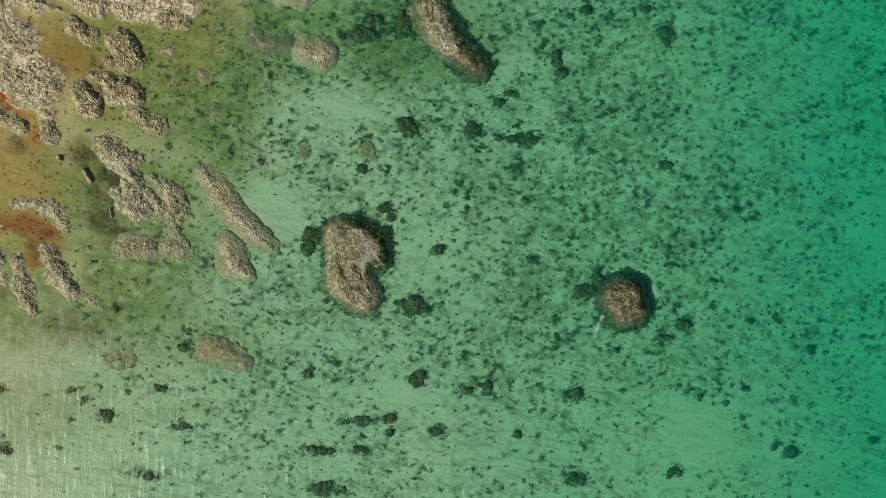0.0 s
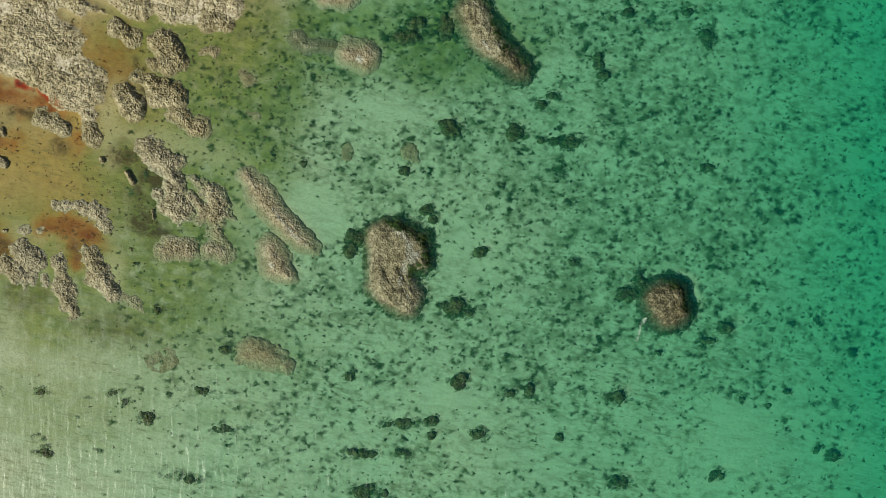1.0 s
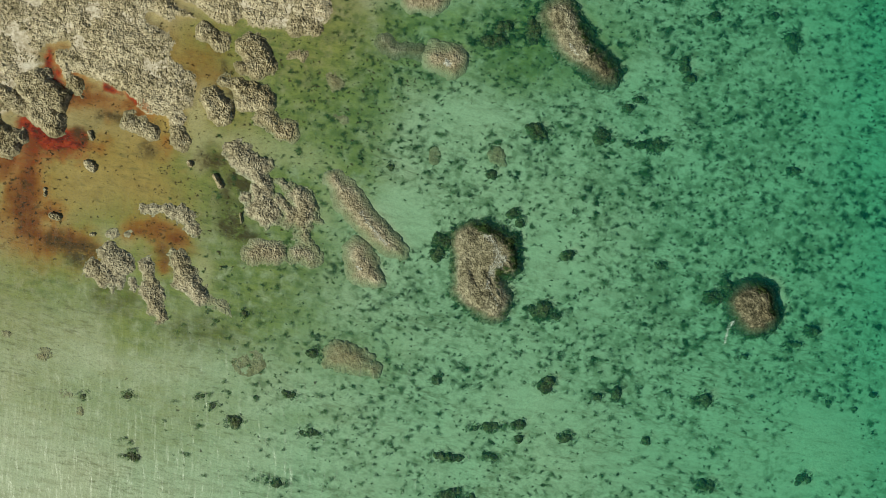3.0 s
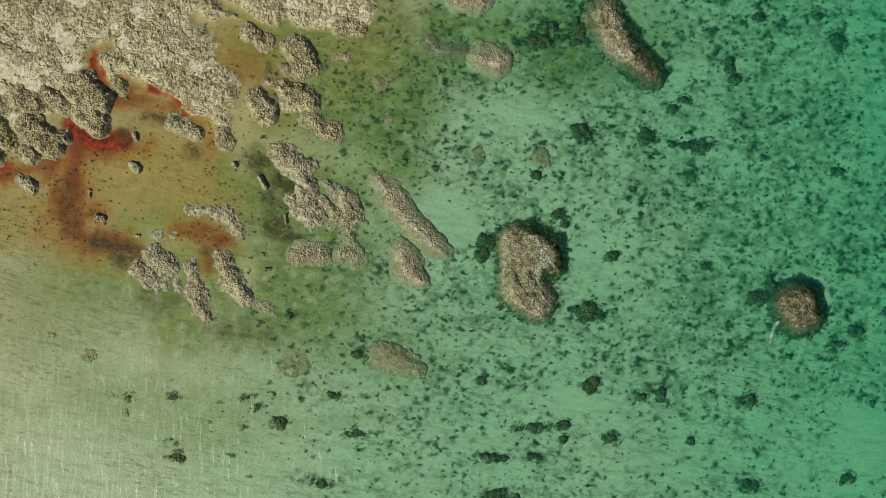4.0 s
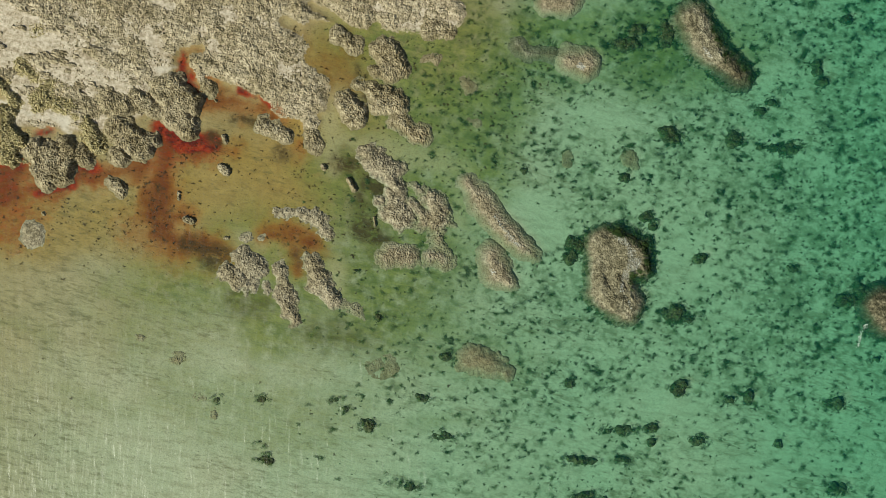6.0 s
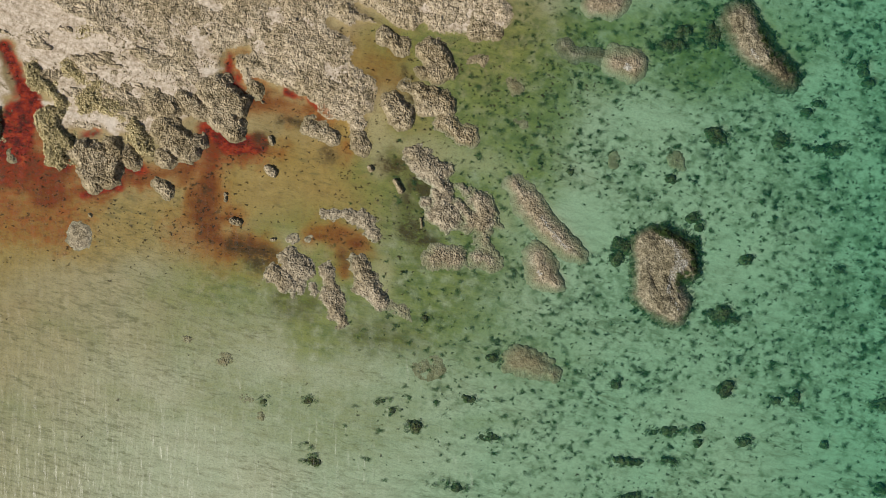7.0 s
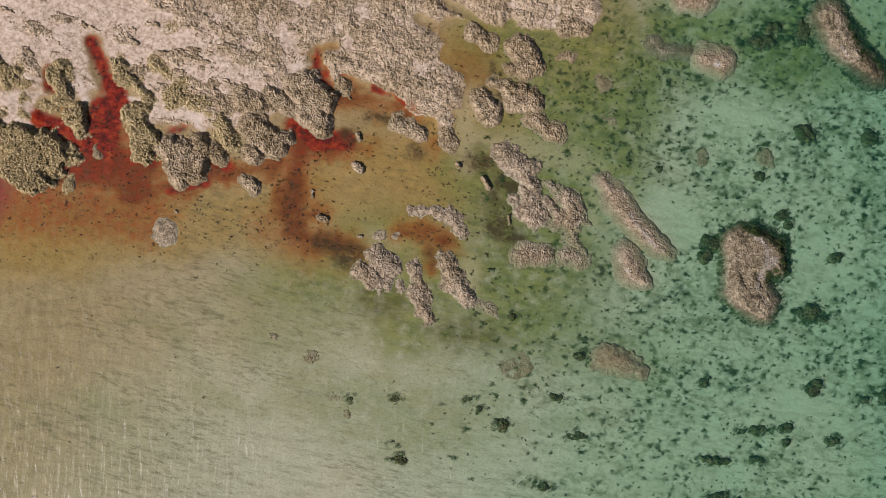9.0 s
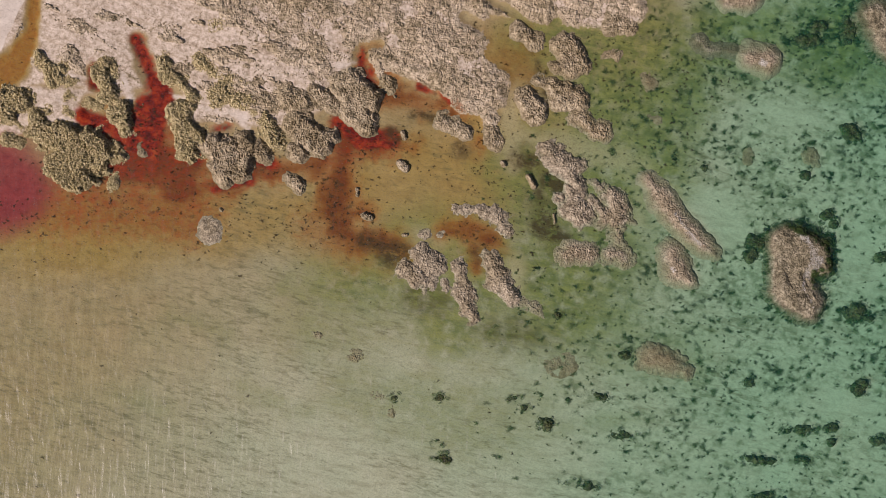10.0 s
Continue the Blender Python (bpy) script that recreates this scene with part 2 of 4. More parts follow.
    red = p.ramp(mottle, (0.36, (0.045, 0.003, 0.001)), (0.47, (0.15, 0.008, 0.002)), (0.57, (0.27, 0.024, 0.005)), (0.70, (0.33, 0.07, 0.012)))
    colour = p.mix(stain("red", 0.75, 0.34), colour, red)
    fleck = p.noise(2.6, 8, 0.72, (0.8, 1.2, 1), -15.0, 0.4)
    brown = p.math("MULTIPLY", p.attribute("brown"), p.step(fleck, 0.28, 0.56, 0.9))
    brown = p.math("MAXIMUM", brown, p.math("MULTIPLY", p.attribute("rust"), p.step(fleck, 0.55, 0.63, 0.8)))
    colour = p.mix(brown, colour, (0.045, 0.026, 0.007))
    colour = p.mix(p.attribute("purple"), colour, p.ramp(mottle, (0.3, (0.15, 0.008, 0.017)), (0.7, (0.26, 0.04, 0.04))))
    colour = p.mix(stain("pale", 0.9, 0.3), colour, p.ramp(mid, (0.3, (0.48, 0.42, 0.35)), (0.7, (0.66, 0.60, 0.52))))
    grain = p.noise(5.5, 5, 0.75, (0.75, 1.3, 1), -15.0)
    colour = p.mix(p.step(grain, 0.50, 0.68, 0.45), colour, p.mix(1.0, colour, (0.45, 0.42, 0.38), "MULTIPLY"))
    marks = p.noise(2.2, 6, 0.68, (0.6, 1.9, 1), -17.0, 0.6)
    return p.done(colour, (marks, 0.25, 0.08), (fine, 0.5, 0.03))


def water_material():
    """Clear to turquoise sea water: what lies under it shows through by its depth, and ripples catch the sky and the sun."""
    p = Paint("sea_water")
    t = p.tree
    t.nodes.remove(p.bsdf)
    depth = p.attribute("depth")
    passing = p.node("ShaderNodeCombineColor")
    for k, loss in enumerate((0.80, 0.065, 0.205)):
        p.link(p.math("POWER", 2.718, p.math("MULTIPLY", depth, -loss)), passing.inputs[k])
    clear = p.node("ShaderNodeBsdfTransparent")
    p.link(passing.outputs[0], clear.inputs[0])
    murk = p.node("ShaderNodeBsdfDiffuse")
    murk.inputs[0].default_value = (0.010, 0.242, 0.204, 1)
    body = p.node("ShaderNodeMixShader")
    p.link(p.math("SUBTRACT", 1.0, p.math("POWER", 2.718, p.math("MULTIPLY", depth, -0.15))), body.inputs[0])
    p.link(clear.outputs[0], body.inputs[1])
    p.link(murk.outputs[0], body.inputs[2])
    gloss = p.node("ShaderNodeBsdfGlossy")
    gloss.inputs["Roughness"].default_value = 0.3
    ripple = p.noise(1.3, 2, 0.45, (2.2, 0.5, 1), -6.0, 0.3)
    chop = p.noise(5.0, 3, 0.6, (1.6, 0.8, 1), -8.0, 0.3)
    b1, b2 = p.node("ShaderNodeBump"), p.node("ShaderNodeBump")
    for b, h, d in ((b1, ripple, 0.088), (b2, chop, 0.012)):
        b.inputs["Strength"].default_value, b.inputs["Distance"].default_value = 1.0, d
        p.link(h, b.inputs["Height"])
    p.link(b1.outputs[0], b2.inputs["Normal"])
    p.link(b2.outputs[0], gloss.inputs["Normal"])
    whole = p.node("ShaderNodeMixShader")
    whole.inputs[0].default_value = 0.02
    p.link(body.outputs[0], whole.inputs[1])
    p.link(gloss.outputs[0], whole.inputs[2])
    p.link(whole.outputs[0], t.nodes["Material Output"].inputs["Surface"])
    return p.material


def weed_material(name, *tones, thin=False):
    """Leafy growth, each clump of a tone of its own; thin: it lets the bed show where the clump thins out."""
    p = Paint(name)
    fine = p.noise(12.0, 4, 0.65)
    colour = p.ramp(p.island(), *[(k / max(1, len(tones) - 1), c) for k, c in enumerate(tones)])
    colour = p.mix(p.step(fine, 0.4, 0.7, 0.4), colour, tuple(0.5 * c for c in tones[0]))
    if thin:
        cover = p.math("ADD", p.attribute("cover"), p.math("MULTIPLY", p.math("SUBTRACT", fine, 0.5), 0.5))
        p.link(p.math("MULTIPLY", p.step(cover, 0.0, 1.0), 0.74), p.bsdf.inputs["Alpha"])
    return p.done(colour, (fine, 0.6, 0.05))


GROUND = ground_material()
WATER = water_material()
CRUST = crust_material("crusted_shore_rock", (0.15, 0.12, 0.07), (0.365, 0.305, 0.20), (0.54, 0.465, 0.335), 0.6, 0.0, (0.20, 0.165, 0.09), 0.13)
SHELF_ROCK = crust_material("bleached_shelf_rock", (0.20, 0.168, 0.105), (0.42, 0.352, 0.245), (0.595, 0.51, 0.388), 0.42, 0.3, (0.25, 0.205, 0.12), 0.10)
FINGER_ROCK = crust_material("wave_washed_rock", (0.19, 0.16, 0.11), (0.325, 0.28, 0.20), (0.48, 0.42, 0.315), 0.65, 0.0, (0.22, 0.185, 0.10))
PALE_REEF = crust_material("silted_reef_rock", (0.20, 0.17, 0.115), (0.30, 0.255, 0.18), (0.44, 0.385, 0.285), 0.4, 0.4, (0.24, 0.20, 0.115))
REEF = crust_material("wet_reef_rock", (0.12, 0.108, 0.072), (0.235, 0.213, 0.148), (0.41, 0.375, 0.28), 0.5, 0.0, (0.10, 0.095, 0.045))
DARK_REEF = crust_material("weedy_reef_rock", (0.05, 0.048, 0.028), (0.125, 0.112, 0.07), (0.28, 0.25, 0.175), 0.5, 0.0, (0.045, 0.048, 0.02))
# cushion tones darkened to hold the shade between the leaves
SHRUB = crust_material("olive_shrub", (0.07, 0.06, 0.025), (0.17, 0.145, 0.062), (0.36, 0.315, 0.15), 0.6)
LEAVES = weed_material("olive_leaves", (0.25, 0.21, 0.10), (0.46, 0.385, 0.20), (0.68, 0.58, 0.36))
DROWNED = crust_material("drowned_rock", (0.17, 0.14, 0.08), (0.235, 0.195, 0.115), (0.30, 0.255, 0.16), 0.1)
FOAM_WHITE = crust_material("foam_and_glare", (0.74, 0.76, 0.77), (0.82, 0.84, 0.85), (0.88, 0.89, 0.9), 0.0)
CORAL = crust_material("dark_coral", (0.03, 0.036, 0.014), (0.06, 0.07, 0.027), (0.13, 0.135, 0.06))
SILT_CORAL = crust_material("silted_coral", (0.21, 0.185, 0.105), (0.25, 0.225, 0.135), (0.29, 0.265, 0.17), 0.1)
WEED = weed_material("dark_weed", (0.024, 0.05, 0.012), (0.042, 0.077, 0.019), (0.08, 0.12, 0.036), thin=True)
DRIFT = weed_material("brown_drift", (0.03, 0.018, 0.007), (0.06, 0.035, 0.012), (0.10, 0.06, 0.02), thin=True)


# ---- meshes ----
def mesh_of(name, verts, faces, material, smooth=True, **values):
    """A mesh from arrays of corners and faces of one size; values are numbers for each corner."""
    me = bpy.data.meshes.new(name)
    verts, faces = np.asarray(verts, np.float32), np.asarray(faces, np.int32)
    n, k = faces.shape
    me.vertices.add(len(verts))
    me.vertices.foreach_set("co", verts.ravel())
    me.loops.add(n * k)
    me.loops.foreach_set("vertex_index", faces.ravel())
    me.polygons.add(n)
    me.polygons.foreach_set("loop_start", np.arange(0, n * k, k, dtype=np.int32))
    me.update(calc_edges=True)
    me.polygons.foreach_set("use_smooth", np.full(n, smooth))
    for key, v in values.items():
        me.attributes.new(key, "FLOAT", "POINT").data.foreach_set("value", np.asarray(v, np.float32).ravel())
    me.materials.append(material)
    return me


def thirds(quads):
    return np.concatenate([quads[:, [0, 1, 2]], quads[:, [0, 2, 3]]])


def trimmed(x, y, z, keep, faces):
    """The corners and triangles of a sheet where keep holds at any corner."""
    faces = faces[keep.ravel()[faces].any(1)]
    used = np.unique(faces)
    index = np.full(x.size, -1)
    index[used] = np.arange(len(used))
    return np.stack([x.ravel(), y.ravel(), z.ravel()], -1)[used], thirds(index[faces])


def nodules(at, size, rng, flat=0.7):
    """Small irregular lumps, eight facets each, centred on the given places."""
    n = len(at)
    base = np.array([(1, 0, 0), (0, 1, 0), (-1, 0, 0), (0, -1, 0), (0, 0, 1), (0, 0, -1)], float)
    turn = rng.uniform(0, 2 * np.pi, n)
    tip = rng.uniform(-0.5, 0.5, (n, 2))
    v = base[None] * rng.uniform(0.6, 1.25, (n, 6, 1)) * size[:, None, None]
    v[:, :, 2] *= flat
    v[:, :, 0] += tip[:, 0:1] * v[:, :, 2]
    v[:, :, 1] += tip[:, 1:2] * v[:, :, 2]
    c, s = np.cos(turn)[:, None], np.sin(turn)[:, None]
    v = np.stack([v[:, :, 0] * c - v[:, :, 1] * s, v[:, :, 0] * s + v[:, :, 1] * c, v[:, :, 2]], -1) + at[:, None]
    f = np.array([(0, 1, 4), (1, 2, 4), (2, 3, 4), (3, 0, 4), (1, 0, 5), (2, 1, 5), (3, 2, 5), (0, 3, 5)])
    return v.reshape(-1, 3), (f[None] + 6 * np.arange(n)[:, None, None]).reshape(-1, 3)


def joined(*pieces):
    verts, faces, at = [], [], 0
    for v, f in pieces:
        verts.append(v), faces.append(f + at)
        at += len(v)
    return np.concatenate(verts), np.concatenate(faces)


def sheet_faces(nx, ny):
    i = np.arange(nx * ny).reshape(ny, nx)
    return np.stack([i[:-1, :-1], i[:-1, 1:], i[1:, 1:], i[1:, :-1]], -1).reshape(-1, 4)


def steps_out(a, b, fine, far):
    """Even steps from a to b, and ever wider ones on to the horizon at both ends."""
    core = list(np.arange(a, b + fine / 2, fine))
    low, high, s = [a], [b], fine
    while high[-1] < far:
        s *= 1.6
        low.append(low[-1] - s), high.append(high[-1] + s)
    return np.array(low[:0:-1] + core + high[1:])


def relief(x, y, blobs, height, edge, lump, knob, rough, size, seed, dome):
    """Heights of a knobbly mound over a union of ellipses, and how far each place lies inside its outline."""
    d = ragged(x, y, blobs, rough, size, seed)
    rise = np.clip(d / edge, 0, 1) ** 0.7
    k = knobs(x, y, lump, seed) * 0.35 + knobs(x, y, lump * 0.55, seed + 40) * 0.4 + 0.25 * smooth_noise(x, y, 0.05, seed + 20)
    k = k - 0.25 * ease(np.abs(fbm(x, y, 0.8, seed + 80, 3)), 0.07, 0.0)
    top = 1 - dome + dome * ease(d, 0, 0.25 + 0.5 * breadth(blobs))
    crest = height * top + (0.07 + 0.3 * abs(height)) * fbm(x, y, 1.0, seed + 60, 3) + knob * (k - 0.4) * 1.6
    return (bed_height(x, y) - 0.04) * (1 - rise) + crest * rise, d


FORMS = []


def mound(name, blobs, material, height, cell=0.035, edge=0.4, lump=0.20, knob=0.2, rough=0.26, size=0.6, seed=1, dome=0.3, crumbs=70, crumb=0.055, spill=0.04):
    """The mesh of a mound that stands on the bed: height above the water, steep within `edge` metres of its outline, with crumbs (to the square metre) on it."""
    x0, x1, y0, y1 = extent(blobs)
    xs, ys = np.arange(x0, x1 + cell, cell), np.arange(y0, y1 + cell, cell)
    x, y = np.meshgrid(xs, ys)
    form = (blobs, height, edge, lump, knob, rough, size, seed, dome)
    FORMS.append(((x0, x1, y0, y1), form))
    z, d = relief(x, y, *form)
    pieces = [trimmed(x, y, z, d > -0.02, sheet_faces(len(xs), len(ys)))]
    rng = np.random.default_rng(seed)
    n = 1 + int(crumbs * (x1 - x0) * (y1 - y0))
    px, py = rng.uniform(x0, x1, n), rng.uniform(y0, y1, n)
    pz, pd = relief(px, py, *form)
    on = pd > spill
    if on.any():
        at = np.stack([px, py, pz], -1)[on]
        pieces.append(nodules(at, rng.uniform(0.5, 1.3, len(at)) * crumb, rng))
    return mesh_of(name, *joined(*pieces), material, smooth=False)


# ---- where weed and coral grow ----
# coral heads: x, y, half width, half depth
HEADS_INSHORE = [(-10.04, 3.18, 0.28, 0.18), (-7.44, -8.54, 0.34, 0.31), (-7.42, -1.62, 0.49, 0.43), (-6.98, -12.85, 0.8, 0.22), (-6.95, -0.85, 0.74, 0.43), (-6.68, -14.98, 0.68, 0.37), (-5.74, -15.11, 0.43, 0.22), (-4.49, -11.22, 0.8, 0.28), (-4.46, 2.71, 0.28, 0.28), (-4.45, 10.12, 0.8, 0.37), (-4.33, -12.85, 0.61, 0.25), (-3.83, 10.88, 0.68, 0.37), (-3.22, 0.61, 0.37, 0.28), (-2.93, -11.04, 0.34, 0.28), (-2.93, -11.85, 0.25, 0.22), (-2.82, 0.08, 0.28, 0.22), (-2.13, 10.73, 0.43, 0.8), (-1.83, 5.13, 0.74, 0.49), (-1.77, -4.73, 0.74, 0.49)]
HEADS_MIDDLE = [(-1.43, -8.85, 0.46, 0.46), (-1.12, -5.11, 0.43, 0.25), (-0.28, -1.72, 0.37, 0.25), (-0.12, -11.76, 0.61, 0.28), (1.37, -9.57, 0.28, 0.22), (1.67, 4.88, 0.68, 0.49), (2.43, -9.35, 0.31, 0.37), (3.12, 6.42, 0.28, 0.28), (3.59, 4.41, 0.55, 0.28), (3.74, 6.88, 0.31, 0.18), (4.18, -11.98, 0.25, 0.22), (4.69, -2.31, 0.49, 0.28), (4.77, 4.32, 0.68, 0.43), (6.27, 9.04, 0.37, 0.55), (6.52, 8.12, 0.28, 0.22), (6.98, 11.19, 0.22, 0.18), (7.26, -9.72, 0.68, 0.34), (7.36, -14.51, 0.52, 0.37), (7.9, 11.5, 0.31, 0.22)]
HEADS_OFFSHORE = [(7.95, -4.11, 0.68, 0.37), (8.73, -3.49, 0.43, 0.61), (9.43, -7.29, 0.34, 0.25), (11.3, 11.59, 0.25, 0.18), (12.27, 2.96, 0.34, 0.25), (12.29, 10.12, 0.46, 0.49), (12.32, -6.69, 0.43, 0.25), (12.98, -14.11, 0.55, 0.37), (13.4, -5.82, 0.43, 0.31), (14.2, -9.88, 0.25, 0.22), (15.82, -10.29, 0.18, 0.15), (16.78, -9.5, 0.18, 0.15), (18.58, -12.7, 0.18, 0.22), (18.62, -5.51, 0.4, 0.31), (19.52, -13.1, 0.43, 0.25), (20.59, -10.5, 0.22, 0.15), (20.72, -7.38, 0.22, 0.25), (24.19, -12.48, 0.28, 0.25)]
HEADS_FLATS = [(-18.6, -10.82, 0.47, 0.37), (-24.31, -12.74, 0.47, 0.31), (-24.5, -11.94, 0.31, 0.19), (-20.33, -9.47, 0.43, 0.19), (-19.77, -9.9, 0.25, 0.19), (-15.71, -9.33, 0.43, 0.19), (-14.53, -11.48, 0.56, 0.25), (-16.99, -14.08, 0.62, 0.25), (-16.18, -14.26, 0.37, 0.25), (-24.39, -9.41, 0.31, 0.19), (-26.84, -9.48, 0.25, 0.16), (-18.09, -4.97, 0.22, 0.19), (-14.24, -7.11, 0.43, 0.37)]
HEADS = [(*head, 0) for head in HEADS_INSHORE + HEADS_MIDDLE + HEADS_OFFSHORE + HEADS_FLATS]
SILTED_HEADS = [(-27.92, -9.3, 0.5, 0.28, -20), (-27.09, -10.16, 0.43, 0.37, -0), (-31.16, -5.99, 0.62, 0.25, -15), (-29, -7.15, 0.56, 0.43, -0)]


THICKETS = [(5.47, -3.18, 3.38, 2.15, 0), (-3.21, 10.12, 2.15, 1.84, 0), (9.77, 6.42, 3.69, 3.38, 0), (12.28, -0.38, 4, 1.84, 0), (2.98, 1.79, 3.69, 1.54, 0), (-0.74, 4.26, 2.77, 1.54, 0), (9.75, 11.35, 3.38, 1.54, 0), (15.38, 0.86, 2.46, 1.84, 0)]
BARE = [(-1.68, -2.56, 1.84, 1.84, 0), (-2.62, -9.72, 1.84, 0.61, 0), (14.21, -11.6, 1.84, 1.54, 0), (-5.07, 5.8, 2.15, 0.92, 0), (-9.43, 0.24, 1.84, 1.54, 0)]


def weed_cover(x, y):
    """How far weed has taken the bed, from 0 to 1."""
    grown = ease(x + 2.5 * fbm(x, y, 5.0, 70, 2) - 0.12 * y, -25.0, -10.0) * (1 - 0.4 * ease(x + 3 * fbm(x, y, 4.0, 71, 2) - 0.15 * y, 19.0, 27.0))
    thick = 0.55 + 0.4 * ease(inside(x, y, THICKETS), -1.5, 1.5) - 0.4 * ease(inside(x, y, BARE), -0.8, 0.8) - 0.2 * ease(-y, 6.0, 13.0)
    thick = thick - 0.06 + 0.3 * fbm(x, y, 2.2, 74, 3)
    return np.clip(grown * thick, 0, 1)


def dab_density(x, y):
    patchy = ease(fbm(x, y * 1.3, 1.1, 72, 3), -0.5, 0.35)
    return np.clip(1.55 * weed_cover(x, y) * (0.3 + 0.7 * patchy), 0, 0.95) * (land_edge(x, y) < -0.3)


# ---- ground, shelf and sea ----
gx, gy = steps_out(-51.0, 27.0, 0.1, 1600), steps_out(-17.0, 17.0, 0.1, 1600)
X, Y = np.meshgrid(gx, gy)
INLAND = land_edge(X, Y)
Z = bed_height(X, Y)
RED = [(-41, 9.94, -40.33, 8.47, 0.34, 0.47), (-40.32, 8.32, -39.62, 7.1, 0.47, 0.68), (-39.62, 6.64, -39.1, 6.03, 0.87, 0.74), (-40.08, 6.02, -40.44, 4.34, 1.05, 0.93), (-43.3, 8.46, -43.14, 7.55, 0.37, 0.5), (-43.75, 5.86, -42.68, 5.4, 0.56, 0.68), (-41.76, 4.94, -40.99, 4.49, 0.68, 0.81), (-37.93, 4.34, -37.62, 3.42, 0.37, 0.43), (-36.76, 5.05, -35.94, 5.27, 0.31, 0.25), (-34.55, 3.74, -33.63, 3.22, 0.43, 0.37), (-29.89, 5.51, -28.72, 4.68, 0.62, 0.62), (-28.72, 4.53, -27.04, 4.66, 0.56, 0.62), (-24.25, 7.15, -23.88, 6.69, 0.28, 0.25), (-28.65, 9.5, -28.8, 8.58, 0.25, 0.28), (-28.73, 8.52, -28.12, 7.35, 0.28, 0.28), (-36.7, 1.89, -34.86, 2.42, 0.25, 0.31)]
RUST = [(-43.14, 3.25, -38.23, 2.96, 1.4, 1.55), (-40.69, 5.1, -38.23, 2.04, 1.55, 1.4), (-37.62, 2.04, -34.24, 2.97, 0.81, 0.74), (-33.63, 2.67, -30.87, 3.45, 0.74, 0.99), (-29.58, 4.37, -29.79, 2.07, 1.18, 1.12), (-29.34, 3.91, -25.96, 4.17, 0.74, 0.31), (-30.13, 1.76, -30, -0.24, 0.99, 0.93), (-30.86, 0.38, -28.71, 0.69, 0.43, 0.5), (-29.79, -0.63, -26.87, -1.3, 0.68, 0.68), (-24.1, -0.37, -21.64, -0.83, 0.43, 0.5), (-28.12, 7.14, -24.43, 6.69, 0.81, 0.74), (-28.65, 9.59, -28.43, 7.6, 0.43, 0.56), (-23.82, 6.23, -22.43, 4.7, 0.37, 0.37), (-22.56, -1.29, -22.41, -2.21, 0.43, 0.31)]
ORANGE = [(-46.45, 12.43, -46.64, 10.29, 0.25, 0.37), (-46.82, 9.98, -47.58, 8.45, 0.47, 0.74), (-47.74, 8.45, -49.26, 6.91, 0.81, 0.93)]
BROWN = [(-27.17, -1.67, -26.41, -1.45, 0.68, 0.56), (-28.71, -0.85, -27.17, -1.24, 0.31, 0.43), (-25.81, 5.98, -24.12, 5.83, 0.25, 0.28), (-24.12, 5.83, -23.2, 5.16, 0.25, 0.19), (-27.19, 5.15, -26.88, 4.84, 0.31, 0.43), (-23.35, 4.18, -23.19, 3.87, 0.37, 0.31), (-20.18, 3.63, -19.35, 3.33, 0.5, 0.47), (-18.43, 2.47, -17.66, 1.86, 0.62, 0.5), (-18.88, -0.2, -17.65, -0.81, 0.68, 0.43), (-19.04, 1.79, -18.73, -0.05, 0.31, 0.43), (-22.5, -1.47, -22.26, -1.78, 0.28, 0.25), (-19.84, 10.39, -19.37, 9.62, 0.31, 0.37), (-19.22, 8.86, -18.66, 7.02, 0.25, 0.4), (-18.13, 6.86, -17.98, 6.56, 0.25, 0.25)]
GREEN_NEAR = [(-20.72, -2.51, 6.15, 2.77, 0), (-18.88, 1.49, 1.84, 3.38, 0), (-25.02, -3.14, 4.92, 1.84, 0), (-16.73, -0.04, 3.38, 4.61, 0), (-20.0, -4.9, 4.6, 1.7, 0), (-13.99, 7.96, 3.69, 4, 0), (-16.15, 10.4, 3.07, 1.84, 0)]
GREEN_FAR = [(-17.66, 3.03, 2.77, 1.54, 0), (-19.19, 0.26, 2.15, 2.46, 0), (-13.05, 3.66, 1.84, 2.46, 0), (-16.8, -2.5, 2.0, 1.23, 0), (-23.17, -4.98, 2.46, 0.92, 0), (-1.98, 10.12, 3.38, 1.84, 0), (-8.15, 10.12, 2.77, 1.84, 0)]
GREEN = GREEN_NEAR + GREEN_FAR
red = ease(ragged(X, Y, RED, 0.35, 1.2, 31), -0.4, 0.5)
rust = ease(ragged(X, Y, RUST, 1.1, 1.7, 32), -1.3, 1.1)
orange = ease(ragged(X, Y, ORANGE, 0.15, 0.6, 38), -0.2, 0.2)
ochre = 0.8 * ease(ragged(X, Y, [(-25.03, 1.62, 4.61, 3.23, 0), (-21.66, 5.17, 2.77, 1.23, 0), (-26.87, -0.99, 3.69, 1.23, 0), (-46.5, -0.74, 7.99, 1.84, 0), (-38.23, 0.36, 9.22, 1.84, 0), (-20.29, 9.32, 1.84, 1.38, 0)], 0.8, 2.0, 49), -1.8, 1.2)
haze = 0.62 * ease(ragged(X, Y, [(-50.18, 1.08, -44.66, 0.79, 1.55, 1.24), (-44.67, 0.95, -38.23, 0.66, 1.24, 1.55), (-31.17, -0.09, -28.71, -1, 0.62, 0.62)], 1.0, 2.5, 48), -2.6, 1.0)
tide_pool = 0.45 * ease(ragged(X, Y, [(-20.91, 9.16, -19.06, 7.78, 0.74, 0.68), (-19.84, 10.39, -19.37, 9.47, 0.43, 0.43)], 0.5, 1.0, 66), -0.6, 0.5)
rust = np.maximum(np.maximum(rust * 0.9, 0.58 * orange), np.maximum(haze, tide_pool))
